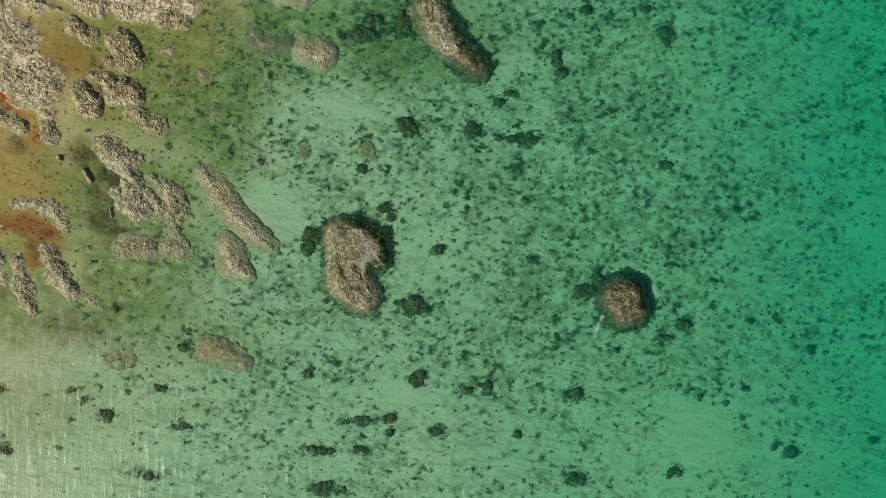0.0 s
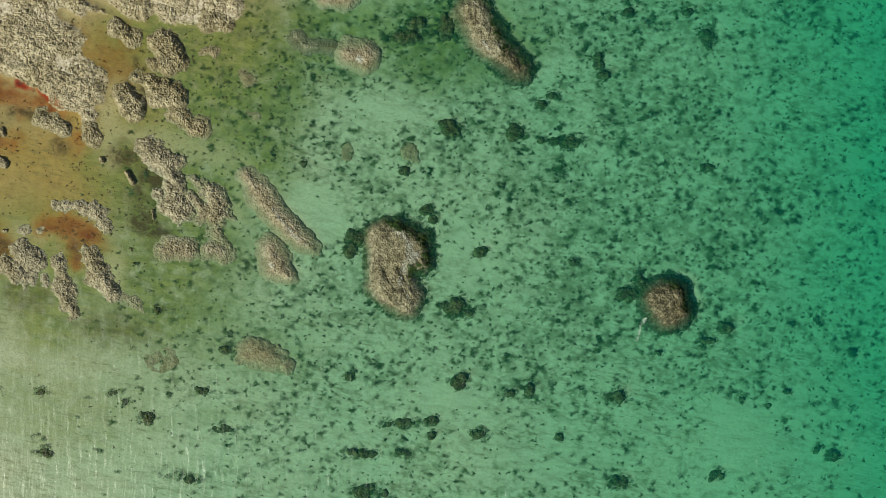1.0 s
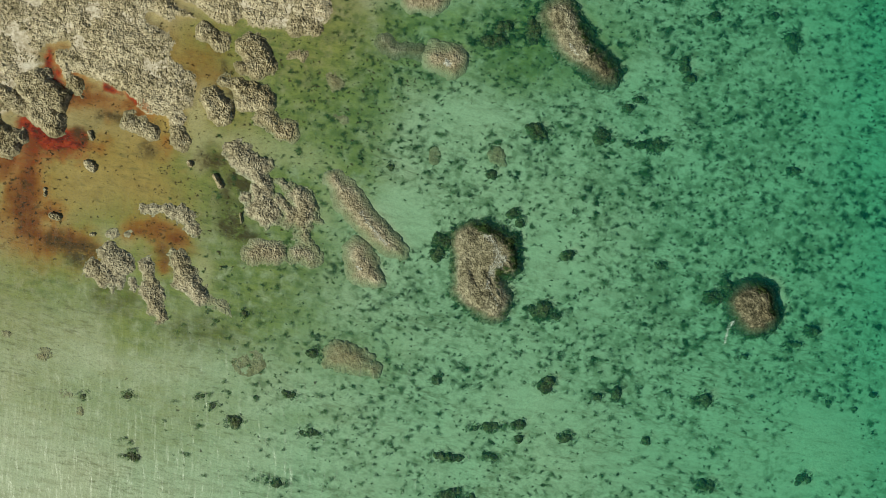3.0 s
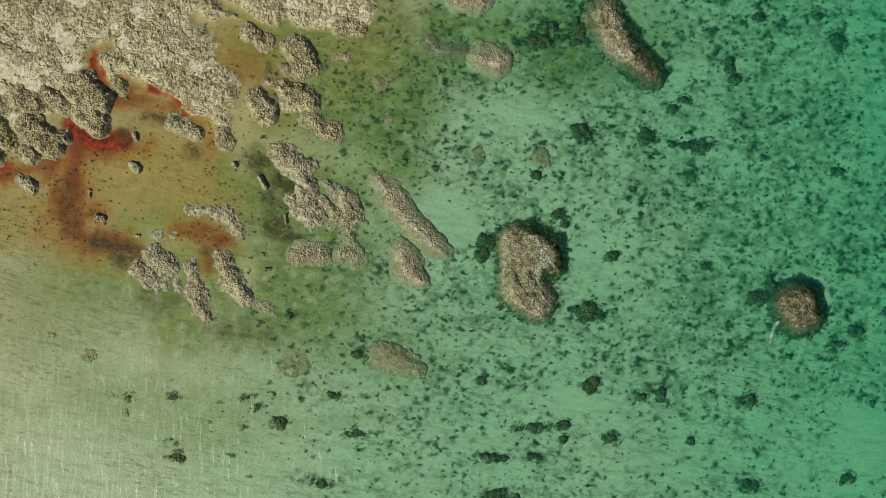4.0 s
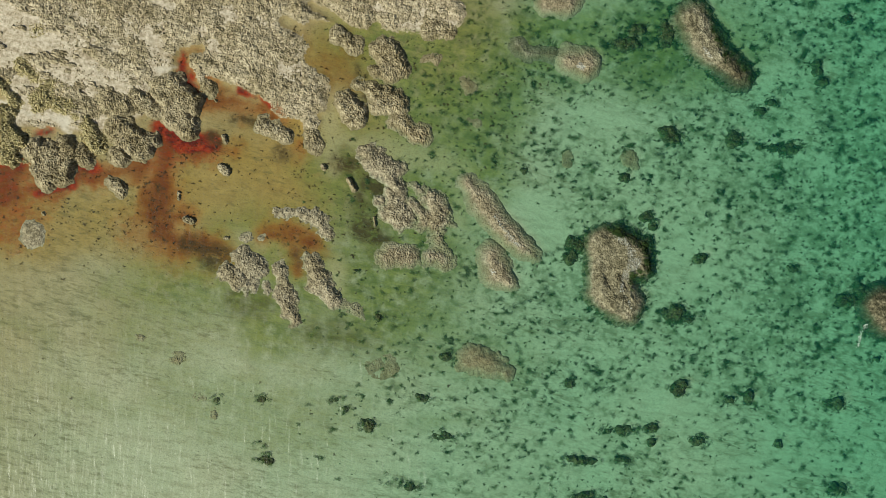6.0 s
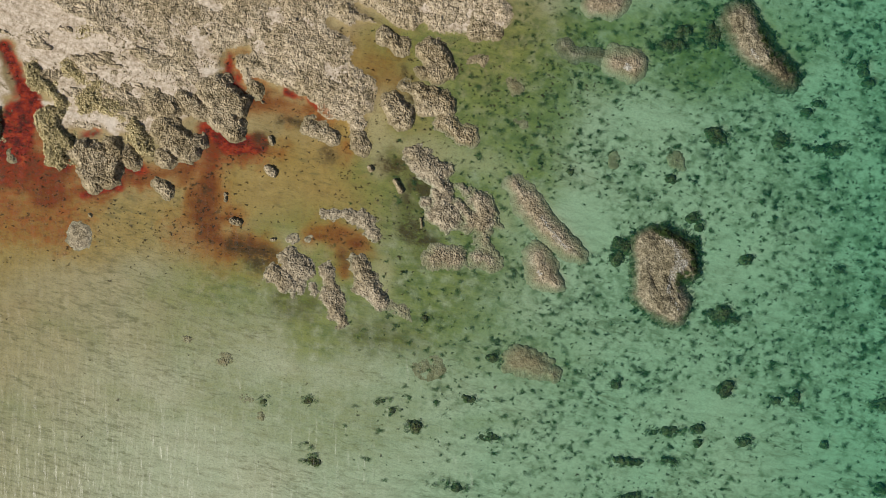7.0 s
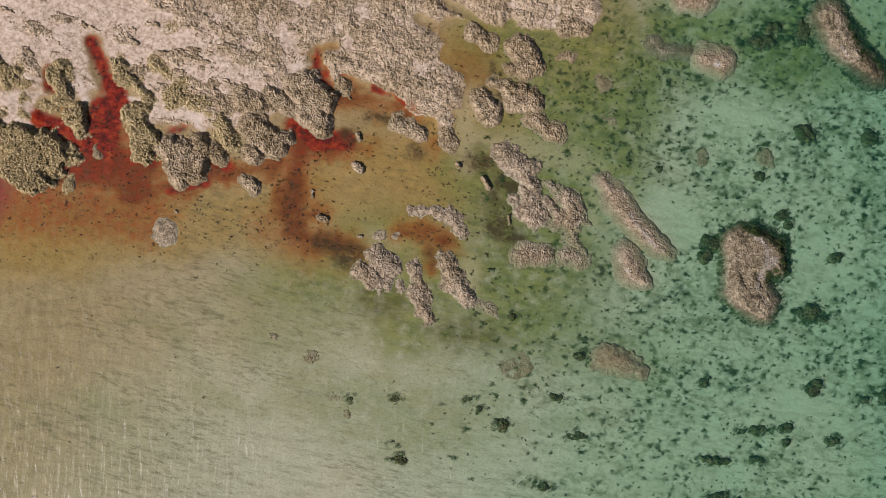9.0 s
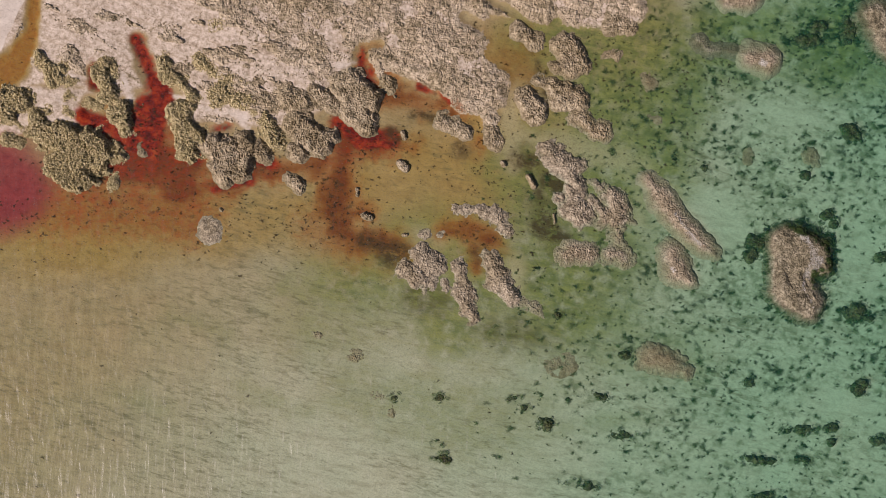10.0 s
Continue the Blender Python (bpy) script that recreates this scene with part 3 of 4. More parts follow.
red = np.maximum(red, 0.6 * ease(ragged(X, Y, [(-40.99, 3.72, 3.69, 1.84, 0), (-28.72, 4.38, 2.46, 1.23, 0), (-44.67, 1.56, 4, 0.92, 0), (-36.08, 2.36, 2.77, 0.61, 0)], 0.6, 1.5, 47), -1.0, 1.2))
red = np.maximum(red, 0.55 * haze * ease(-X, 28.0, 34.0))
brown = ease(ragged(X, Y, BROWN, 0.35, 0.8, 33), -0.35, 0.35)
green = 0.95 * ease(ragged(X, Y, GREEN, 1.5, 3.5, 34), -2.8, 1.2)
OLIVE = [(-19.81, 3.48, -18.89, 3.02, 0.56, 0.62), (-18.74, 2.72, -18.12, 1.64, 0.62, 0.62), (-19.04, 1.64, -18.11, -0.66, 0.5, 0.68), (-21.63, -5.9, -18.86, -6.2, 0.62, 0.43), (-25.63, -3.76, -24.71, -4.06, 0.68, 0.43)]
olive = ease(ragged(X, Y, OLIVE, 0.6, 1.0, 65), -0.9, 0.4)
green = np.maximum(green, olive)
veil = 0.5 * ease(ragged(X, Y, [(-31.16, -5, -20.7, -6.2, 1.55, 1.86), (-20.7, -6.2, -10.54, -7.41, 1.71, 0.93), (-28.38, -9.3, -20.69, -10.51, 1.86, 1.86)], 1.6, 3.0, 67), -2.5, 2.0)
green = np.maximum(green, veil)
brown = np.maximum(brown, np.maximum(0.5 * olive, 0.6 * tide_pool))
SMUDGES = [(-32.38, -6.23, -28.69, -7.21, 0.25, 0.18), (-29.3, -9.3, -26.23, -10.28, 0.28, 0.18), (-35.75, -8.85, -33.3, -9.49, 0.18, 0.15), (-21.31, -9.96, 1.84, 0.22, 12), (-24.99, -11.6, -23.76, -12.36, 0.37, 0.28), (-17.61, -11.12, 2.46, 0.28, 10), (-31.15, -9.98, 0.92, 0.18, 12), (-39.14, -5.02, -36.07, -5.93, 0.22, 0.15), (-42.2, -9.33, -39.44, -10.09, 0.22, 0.15)]
patches = np.maximum(ease(ragged(X, Y, SMUDGES, 0.6, 1.4, 42), -0.9, 0.7), ease(ragged(X, Y, SILTED_HEADS, 0.35, 0.6, 45), -0.4, 0.2))
green = np.maximum(green, 0.4 * patches)
purple = ease(ragged(X, Y, [(-48.49, 2.01, 2.77, 2.61, 0)], 0.3, 2.0, 35), -1.0, 0.9) * 0.92
pale = ease(ragged(X, Y, [(-52.02, 13.94, -48.66, 13.04, 3.72, 1.92), (-48.66, 12.12, -48.96, 9.98, 1.55, 0.93)], 0.06, 0.4, 36), -0.05, 0.1)
LANES = [(-46.2, 7.23, -44.98, 6.68, 0.31, 0.22), (-46.51, 6, -44.36, 5.33, 0.25, 0.22), (-41.67, 8.01, -41.3, 6.79, 0.16, 0.28), (-39.16, 7.1, -37.01, 6.19, 0.16, 0.22), (-37.93, 6.4, -35.17, 5.79, 0.12, 0.19), (-35.32, 5.58, -34.4, 4.51, 0.12, 0.16), (-29.96, 8.57, -29.04, 8.82, 0.19, 0.12), (-45.29, 8.15, -43.75, 7.85, 0.19, 0.16)]
pale = np.maximum(pale, 0.75 * ease(ragged(X, Y, LANES, 0.45, 0.8, 39), -0.3, 0.4))
CLEAN_SAND = [(-20.74, 6.4, -20.58, 3.48, 0.56, 0.43), (-20.13, 4.86, -16.13, 3.95, 0.5, 0.56), (-16.13, 3.95, -13.35, 3.16, 0.56, 0.43), (-13.35, 3.16, -13.65, 0.58, 0.37, 0.19), (-20.26, -2.21, -20.34, -3.28, 0.37, 0.25), (-25.64, -0.44, -24.56, -0.83, 0.37, 0.25)]
bare = ease(ragged(X, Y, CLEAN_SAND, 0.5, 1.2, 64), -0.7, 0.5)
weed = weed_cover(X, Y)
weed = np.maximum(weed, 0.9 * ease(ragged(X, Y, HEADS, 0.25, 0.5, 44), -0.3, 0.15))
tan = 1 - ease(X + 2.5 * fbm(X, Y, 5.0, 40, 3) + 0.8 * np.clip(-4 - Y, 0, 12), -45.0, -21.0)
tan = np.maximum(tan, 0.9 * (1 - ease(-inside(X, Y, SHELF) + 1.5 * fbm(X, Y, 3.0, 43, 3), 2.0, 9.0)) * (1 - ease(X + 2 * fbm(X, Y, 3.0, 46, 3), -19.0, -5.0)))
land = ease(INLAND, 0.0, 0.3)
A, D = X * 0.95 - Y * 0.31, X * 0.31 + Y * 0.95
film = ease(fbm(A * 0.45, D * 1.25, 2.4, 60, 4) + 0.5 * fbm(X, Y, 6.0, 61, 2), -0.35, 0.6) * ease(-INLAND, 0.5, 3.0) * (1 - 0.65 * green)
# dark red shore edge: algae, with the shade along the rocks painted in
SHORE_BLOOM_SHADE = [(-27.2, 6.99, 3.53, 2.46, 0), (-31.79, 3.45, 4.61, 1.38, 0), (-39.15, 2.96, 6.15, 1.54, 0)]
bloom_shade = np.exp(-((INLAND + 0.22) / 0.34) ** 2) * ease(ragged(X, Y, SHORE_BLOOM_SHADE, 0.6, 1.2, 62), -0.4, 0.8) * ease(fbm(X, Y, 1.1, 63, 3), -0.35, 0.25)
red = np.maximum(red, 0.85 * bloom_shade)
ground = new("ground", mesh_of("ground", np.stack([X.ravel(), Y.ravel(), Z.ravel()], -1), sheet_faces(len(gx), len(gy)), GROUND,
                               red=red, rust=rust, brown=brown, green=green, purple=purple, pale=pale, weed=weed, bare=bare, land=land, tan=tan, film=film, ochre=np.maximum(ochre, orange)))
tagged(ground, "pale sandy shore and sea bed stained rust and red by algae", "ground", kind="structure")

xs, ys = np.arange(-50.5, -11.0, 0.035), np.arange(3.0, 14.5, 0.035)
x, y = np.meshgrid(xs, ys)


BARE_LAND = [(-51.41, 6.14, -45.13, 6.25, 2.02, 1.55), (-52.02, 13.94, -48.66, 13.04, 3.72, 2.23), (-48.66, 12.12, -48.96, 9.98, 1.86, 1.37), (-46.51, 7.53, -41.91, 6.32, 0.81, 0.68)] + RED_INLETS + LANES


def shelf_height(x, y):
    u, v = x * 0.94 - y * 0.34, x * 0.34 + y * 0.94
    open_sand = 1 - ease(x + 1.2 * y + 2.5 * fbm(x, y, 3.0, 50, 3), -27.0, -17.0)
    lanes = ease(fbm(u * 0.45, v * 1.1, 0.7, 56, 5), -0.35, 0.12) * open_sand
    crusty = 1 - 0.85 * lanes
    d = np.minimum(land_edge(x, y), -ragged(x, y, BARE_LAND, 0.25, 0.6, 55))
    d = np.minimum(d, 2.2 * (crusty - 0.42) + 0.3 * smooth_noise(x, y, 0.16, 58))
    k = knobs(x, y, 0.21, 51) * 0.5 + knobs(x, y, 0.1, 52) * 0.25 + 0.25 * smooth_noise(x, y, 0.05, 54)
    k = k - 0.5 * ease(np.abs(fbm(x, y, 1.3, 59, 4)), 0.06, 0.0)
    hollows = 0.30 * fbm(x, y, 1.2, 53, 5) + 0.14 * fbm(u * 0.4, v * 1.5, 1.1, 57, 4)
    return bed_height(x, y) + ease(d, 0.0, 0.6) * crusty * (0.02 + 0.10 * k + 0.8 * hollows) - 0.05 * (1 - crusty), d, crusty


z, d, _ = shelf_height(x, y)
pieces = [trimmed(x, y, z, d > 0, sheet_faces(len(xs), len(ys)))]
rng = np.random.default_rng(7)
px, py = rng.uniform(-50.5, -11.0, 80000), rng.uniform(3.0, 14.5, 80000)
pz, pd, pc = shelf_height(px, py)
on = ((pd > 0.05) | (rng.uniform(0, 1, len(px)) < 0.4) & (land_edge(px, py) > 0.1) & (inside(px, py, BARE_LAND) < 0)) & (rng.uniform(0, 1, len(px)) < 0.3 + pc)
at = np.stack([px, py, pz], -1)[on]
pieces.append(nodules(at, 0.016 + 0.075 * rng.uniform(0, 1, len(at)) ** 3, rng, 1.0))
shelf = new("rock_shelf", mesh_of("rock_shelf", *joined(*pieces), SHELF_ROCK, smooth=False))
tagged(shelf, "knobbly weathered beige limestone shelf along the waterline", "rock shelf", kind="structure")


# ---- rocks and shrubs ----
def thing(name, label, category, group, blobs, material, height, body="", **form):
    """A mound as a thing of one mesh, or, with a name for its body, an Empty at its foot over the parts."""
    me = mound(body or name, blobs, material, height, **form)
    if not body:
        return tagged(new(name, me), label, category, group)
    x, y = blobs[0][:2]
    root = new(name)
    root.location = (x, y, float(bed_height(np.array([x]), np.array([y]))[0]))
    under_root(new(body, me), root)
    return tagged(root, label, category, group)


def under_root(ob, root):
    ob.parent = root
    ob.location = -root.location


def grow(host, name, material, density, size, spill, seed):
    """Small clumps all over the mound made last, as one part of it."""
    (x0, x1, y0, y1), form = FORMS[-1]
    rng = np.random.default_rng(seed)
    many = 40 + int(density * (x1 - x0) * (y1 - y0))
    px, py = rng.uniform(x0, x1, many), rng.uniform(y0, y1, many)
    pz, pd = relief(px, py, *form)
    at = np.stack([px, py, pz + 0.02], -1)[pd > spill]
    clumps = new(name, mesh_of(name, *nodules(at, rng.uniform(0.5, 1.4, len(at)) * size, rng, 0.9), material, smooth=False))
    under_root(clumps, host)


def tufts(x, y, r, rng, lift=0.2, floor=None, depth=(0.6, 1.0)):
    """Low lobed tufts, thick in the middle and thinning out to the rim, at the given places."""
    n, k = len(x), 12
    a = np.linspace(0, 2 * np.pi, k, endpoint=False)[None] + rng.uniform(-0.15, 0.15, (n, k))
    lobe = 1 + 0.3 * np.sin(2 * a + rng.uniform(0, 6.3, (n, 1))) + 0.28 * np.sin(3 * a + rng.uniform(0, 6.3, (n, 1))) + rng.uniform(-0.22, 0.22, (n, k))
    reach = r[:, None] * np.clip(lobe, 0.3, 2)
    rings = [np.stack([x[:, None] + f * reach * np.cos(a), y[:, None] + 0.8 * f * reach * np.sin(a), 0 * reach], -1) for f in (1.0, 0.68, 0.34)]
    v = np.concatenate(rings + [np.stack([x, y, 0 * x], -1)[:, None]], 1)
    v[:, :, 2] = (bed_height(v[:, :, 0], v[:, :, 1]) if floor is None else floor(v[:, :, 0], v[:, :, 1])) + 0.004
    v[:, k:, 2] += 0.5 * lift * r[:, None]
    v[:, 2 * k:, 2] += 0.5 * lift * r[:, None]
    cover = (np.array([0.0] * k + [0.4] * k + [0.85] * k + [1.0])[None] * rng.uniform(*depth, (n, 1))).ravel()
    ring = np.arange(k)
    nxt = (ring + 1) % k
    f = np.concatenate([np.stack(t, -1) for o in (0, k) for t in ((ring + o, nxt + o, nxt + o + k), (ring + o, nxt + o + k, ring + o + k))]
                       + [np.stack([ring + 2 * k, nxt + 2 * k, np.full(k, 3 * k)], -1)])
    return v.reshape(-1, 3), (f[None] + (3 * k + 1) * np.arange(n)[:, None, None]).reshape(-1, 3), cover


def weed_tufts(seed, tries, area, density, sizes):
    """Tufts strewn over an area, thick where density(x, y) is high."""
    rng = np.random.default_rng(seed)
    x, y = rng.uniform(area[0], area[1], tries), rng.uniform(area[2], area[3], tries)
    keep = rng.uniform(0, 1, tries) < density(x, y)
    x, y = x[keep], y[keep]
    return tufts(x, y, sizes[0] + (sizes[1] - sizes[0]) * rng.uniform(0, 1, len(x)) ** 3.0, rng)


def weed_dabs(seed, area, cell, density, sizes):
    """Lobed clumps of weed that keep apart from one another, several tufts each, as thick as density(x, y) says."""
    rng = np.random.default_rng(seed)
    x, y = np.meshgrid(np.arange(area[0], area[1], cell), np.arange(area[2], area[3], cell * 0.8))
    x, y = x.ravel() + rng.uniform(-0.48, 0.48, x.size) * cell, y.ravel() + rng.uniform(-0.45, 0.45, y.size) * cell
    thick = density(x, y)
    keep = rng.uniform(0, 1, x.size) < thick
    x, y, thick = x[keep], y[keep], thick[keep]
    r = (sizes[0] + (sizes[1] - sizes[0]) * rng.uniform(0, 1, len(x)) ** 2.0) * (0.75 + 0.4 * thick)
    outer = tufts(x, y, r * rng.uniform(1.2, 1.6, len(x)), rng, 0.1, depth=(0.25, 0.85))
    turn, off = rng.uniform(0, 2 * np.pi, len(x)), 0.35 * r
    inner = tufts(x + off * np.cos(turn), y + off * np.sin(turn), r * rng.uniform(0.5, 0.9, len(x)), rng, 0.25, depth=(0.1, 1.0))
    v, f = joined(outer[:2], inner[:2])
    return v, f, np.concatenate([outer[2], inner[2]])


def fringe(host, name, label, material, many, band, sizes, seed, on_bed=True, side=None):
    """Weed round and over the mound made last, within a band of distance from its outline, as one part of it."""
    (x0, x1, y0, y1), form = FORMS[-1]
    rng = np.random.default_rng(seed)
    n = int(many * (x1 - x0 + 1) * (y1 - y0 + 1))
    px, py = rng.uniform(x0 - 0.5, x1 + 0.5, n), rng.uniform(y0 - 0.5, y1 + 0.5, n)
    pd = relief(px, py, *form)[1] + 0.25 * fbm(px, py, 0.6, seed, 3)
    on = (pd > band[0]) & (pd < band[1])
    if side:
        px0, py0 = (x0 + x1) / 2, (y0 + y1) / 2
        on &= (px - px0) * side[0] / (x1 - x0) + (py - py0) * side[1] / (y1 - y0) > 0.12 + 0.2 * fbm(px, py, 0.6, seed, 3)
    floor = None if on_bed else (lambda u, v: np.maximum(relief(u, v, *form)[0], bed_height(u, v)) + 0.08)
    v, f, cover = tufts(px[on], py[on], rng.uniform(*sizes, on.sum()), rng, 0.3, floor)
    growth = new(name, mesh_of(name, v, f, material, cover=cover))
    under_root(growth, host)
    tagged(growth, label, kind="stuff")


def shrub(h, blobs, seed):
    bush = thing("shrub", "spreading olive-green cushion shrub on the shore" if h > 0.25 else "small olive-green tuft of shrub in stained shallows", "shrub", "shore shrubs", swell(blobs, 0.07), SHRUB, 0.75 * h, body="woody_cushion", knob=0.24, lump=0.34, dome=0.6, edge=0.4, rough=0.8 if h > 0.2 else 0.4, size=0.8, seed=seed, crumbs=0)
    grow(bush, "foliage", LEAVES, 620, 0.05, -0.06, 900 + seed)


shrub(0.46, [(-45.13, 4.63, -43.14, 3.71, 0.99, 1.18), (-44.82, 3.4, -44.3, 2.51, 1.05, 0.56), (-42.83, 3.41, -42.52, 2.95, 0.56, 0.37), (-43.75, 2.39, -43.2, 2.27, 0.37, 0.25)], 100)
shrub(0.34, [(-46.26, 5.7, -45.65, 4.93, 0.56, 0.68)], 101)
shrub(0.32, [(-42.68, 8.31, -42.47, 6.78, 0.5, 0.62), (-42.07, 6.17, -41.73, 5.59, 0.62, 0.5)], 102)
shrub(0.26, [(-45.84, 8.7, -44.67, 7.6, 0.37, 0.56), (-44.61, 7.08, -43.88, 6.75, 0.43, 0.25)], 103)
shrub(0.31, [(-48.19, 6.76, -47.12, 6.46, 0.81, 0.62), (-47.73, 5.75, -47.27, 5.51, 0.4, 0.31)], 104)
shrub(0.28, [(-38.6, 5.87, -38.08, 4.56, 0.68, 0.74), (-37.77, 4.01, -37.74, 3.76, 0.28, 0.22)], 105)
shrub(0.22, [(-39.71, 8.72, -38.85, 7.81, 0.4, 0.56), (-38.61, 7.71, -37.78, 6.89, 0.56, 0.25)], 106)
shrub(0.18, [(-37.48, 8.85, -36.77, 8.18, 0.37, 0.28)], 107)
shrub(0.22, [(-36.15, 7.11, -34.93, 6.72, 0.68, 0.56)], 108)
shrub(0.27, [(-33.88, 5.49, -33.45, 4.82, 0.56, 0.56)], 109)
shrub(0.14, [(-47.92, 4.4, -47.36, 4.4, 0.31, 0.22)], 110)
shrub(0.14, [(-42.06, 3.69, -41.73, 3.63, 0.22, 0.25)], 111)
shrub(0.15, [(-42.28, 2.34, -42.03, 2.34, 0.28, 0.28)], 112)
shrub(0.10, [(-43.45, 6.56, -43.08, 6.5, 0.22, 0.19)], 113)
shrub(0.10, [(-44.67, 6.01, -44.3, 5.82, 0.19, 0.16)], 114)
shrub(0.10, [(-36.65, 10.76, -36.22, 10.7, 0.19, 0.16)], 115)
shrub(0.10, [(-34.08, 10.52, -33.77, 10.34, 0.19, 0.19)], 116)


def shore_rock(h, blobs, seed):
    broad = breadth(blobs) > 0.5
    thing("rock", "large knobbly beige-grey rock mound on the shore" if broad else "small knobbly beige rock at the waterline", "rock", "shore rocks", swell(blobs, 0.17), CRUST, 0.8 * h, dome=0.6, edge=0.5, rough=0.4, size=0.7, lump=0.15, knob=0.15, crumbs=110, crumb=0.03, seed=seed)


shore_rock(0.42, [(-36.7, 4.26, -35.72, 3.43, 0.74, 1.24), (-35.93, 3.03, -36.02, 2.48, 1.18, 0.5), (-35.11, 4.57, -34.98, 4.14, 0.56, 0.68)], 200)
shore_rock(0.34, [(-32.78, 7.03, -32.04, 6.54, 0.68, 0.68)], 201)
shore_rock(0.32, [(-31.19, 7.03, -30.33, 6.61, 0.56, 0.62)], 202)
shore_rock(0.42, [(-29.47, 7.41, -28.58, 6.83, 0.87, 0.87), (-29.04, 6.21, -28.57, 5.69, 0.93, 0.62), (-28.36, 5.39, -28.3, 5.2, 0.37, 0.25)], 203)
shore_rock(0.38, [(-32.29, 5.37, -31.18, 4.52, 0.74, 0.87), (-32.25, 3.96, -31.85, 3.72, 0.5, 0.31), (-30.57, 4.83, -30.44, 4.64, 0.37, 0.37)], 204)
shore_rock(0.14, [(-32.65, 2.55, -32.1, 2.18, 0.31, 0.34)], 205)
shore_rock(0.14, [(-27.38, 7.66, -27.14, 7.54, 0.4, 0.37)], 206)
shore_rock(0.20, [(-24.24, 5.52, -23.01, 5.04, 0.43, 0.37)], 207)
shore_rock(0.10, [(-40.72, 4.18, -40.62, 3.81, 0.16, 0.19)], 208)
shore_rock(0.20, [(-21.79, 5.04, -21.6, 4.37, 0.34, 0.37)], 209)
shore_rock(0.21, [(-20.2, 10.5, -19.4, 9.95, 0.34, 0.43)], 210)
shore_rock(0.26, [(-17.73, 9.76, -17.24, 8.96, 0.74, 0.93), (-18.35, 8.77, -18.04, 8.65, 0.25, 0.31)], 211)
shore_rock(0.10, [(-15.5, 9.27, -14.88, 9.21, 0.22, 0.22)], 212)
shore_rock(0.26, [(-19.78, 6.85, -19.4, 6.24, 0.65, 0.74), (-19.22, 7.84, -17.98, 7.35, 0.25, 0.37)], 213)
shore_rock(0.22, [(-17.67, 6.92, -17.05, 6.85, 0.74, 0.74)], 214)
shore_rock(0.07, [(-16.81, 5.68, -15.75, 5.12, 0.47, 0.47)], 215)
shore_rock(0.14, [(-14.95, 11.03, -14.17, 10.72, 0.62, 0.43)], 216)
shore_rock(0.26, [(-34.4, 4.14, -33.94, 3.71, 0.37, 0.31)], 217)
shore_rock(0.26, [(-30.08, 7.9, -29.04, 7.9, 0.37, 0.5)], 218)
shore_rock(0.22, [(-34.41, 6.81, -33.64, 6.5, 0.43, 0.5)], 219)


def finger_rock(h, blobs, seed):
    thing("rock", "ragged grey-beige rock finger awash in shallow water", "rock", "fingers of rock", swell(blobs, 0.09), FINGER_ROCK, h * 0.65, rough=0.44, size=0.55, edge=0.75, knob=0.11, lump=0.14, crumbs=90, crumb=0.027, seed=seed)


finger_rock(0.30, [(-18.59, 4.01, -17.35, 3.03, 0.62, 0.78), (-17.35, 3.03, -17.04, 2.23, 0.78, 0.5), (-17.47, 1.95, -17.16, 1.62, 0.43, 0.5), (-18.15, 1.67, -17.78, 1.55, 0.28, 0.28)], 300)
finger_rock(0.20, [(-17.04, 1.06, -16.73, 0.45, 0.81, 0.78), (-16.3, 1.43, -15.93, 1.19, 0.31, 0.31)], 301)
finger_rock(0.15, [(-16.24, 2.36, -15.69, 2.11, 0.25, 0.37), (-15.07, 1.56, -14.7, 0.52, 0.74, 0.81), (-15.68, 0.82, -15.44, 0.08, 0.5, 0.43)], 302)
finger_rock(-0.03, [(-17.21, -1.4, -16.35, -1.58, 0.68, 0.68), (-17.83, -1.64, -17.64, -1.64, 0.37, 0.43)], 303)
finger_rock(-0.05, [(-15, -1.45, -14.51, -1.64, 0.68, 0.68), (-14.82, -0.16, -14.69, -0.96, 0.47, 0.5)], 304)
finger_rock(0.20, [(-23.55, 0.86, -22.26, 0.86, 0.25, 0.4), (-22.26, 0.8, -21.34, 0.43, 0.43, 0.47)], 305)
finger_rock(0.18, [(-21.22, 0.25, -20.6, -0.48, 0.62, 0.25)], 306)
finger_rock(0.28, [(-25.51, -1.67, -24.96, -2.28, 0.68, 0.81), (-26.19, -2.41, -25.76, -2.59, 0.5, 0.56), (-25.51, -2.83, -25.2, -3.14, 0.68, 0.43)], 307)
finger_rock(0.10, [(-25.7, -0.56, -24.53, -0.56, 0.16, 0.22)], 308)
finger_rock(0.20, [(-23.48, -2.15, -23.33, -2.83, 0.28, 0.4), (-23.17, -3.57, -22.86, -4.49, 0.65, 0.56), (-22.74, -4.67, -22.61, -5.16, 0.43, 0.22), (-24.22, -3.23, -23.94, -3.38, 0.19, 0.19)], 309)
finger_rock(0.24, [(-21.7, -1.84, -21.21, -2.82, 0.59, 0.81), (-21.15, -2.95, -20.53, -3.87, 0.74, 0.47)], 310)
finger_rock(-0.05, [(-20.28, -4.05, -19.36, -4.48, 0.4, 0.43), (-19.36, -4.48, -18.74, -5.03, 0.37, 0.22)], 311)


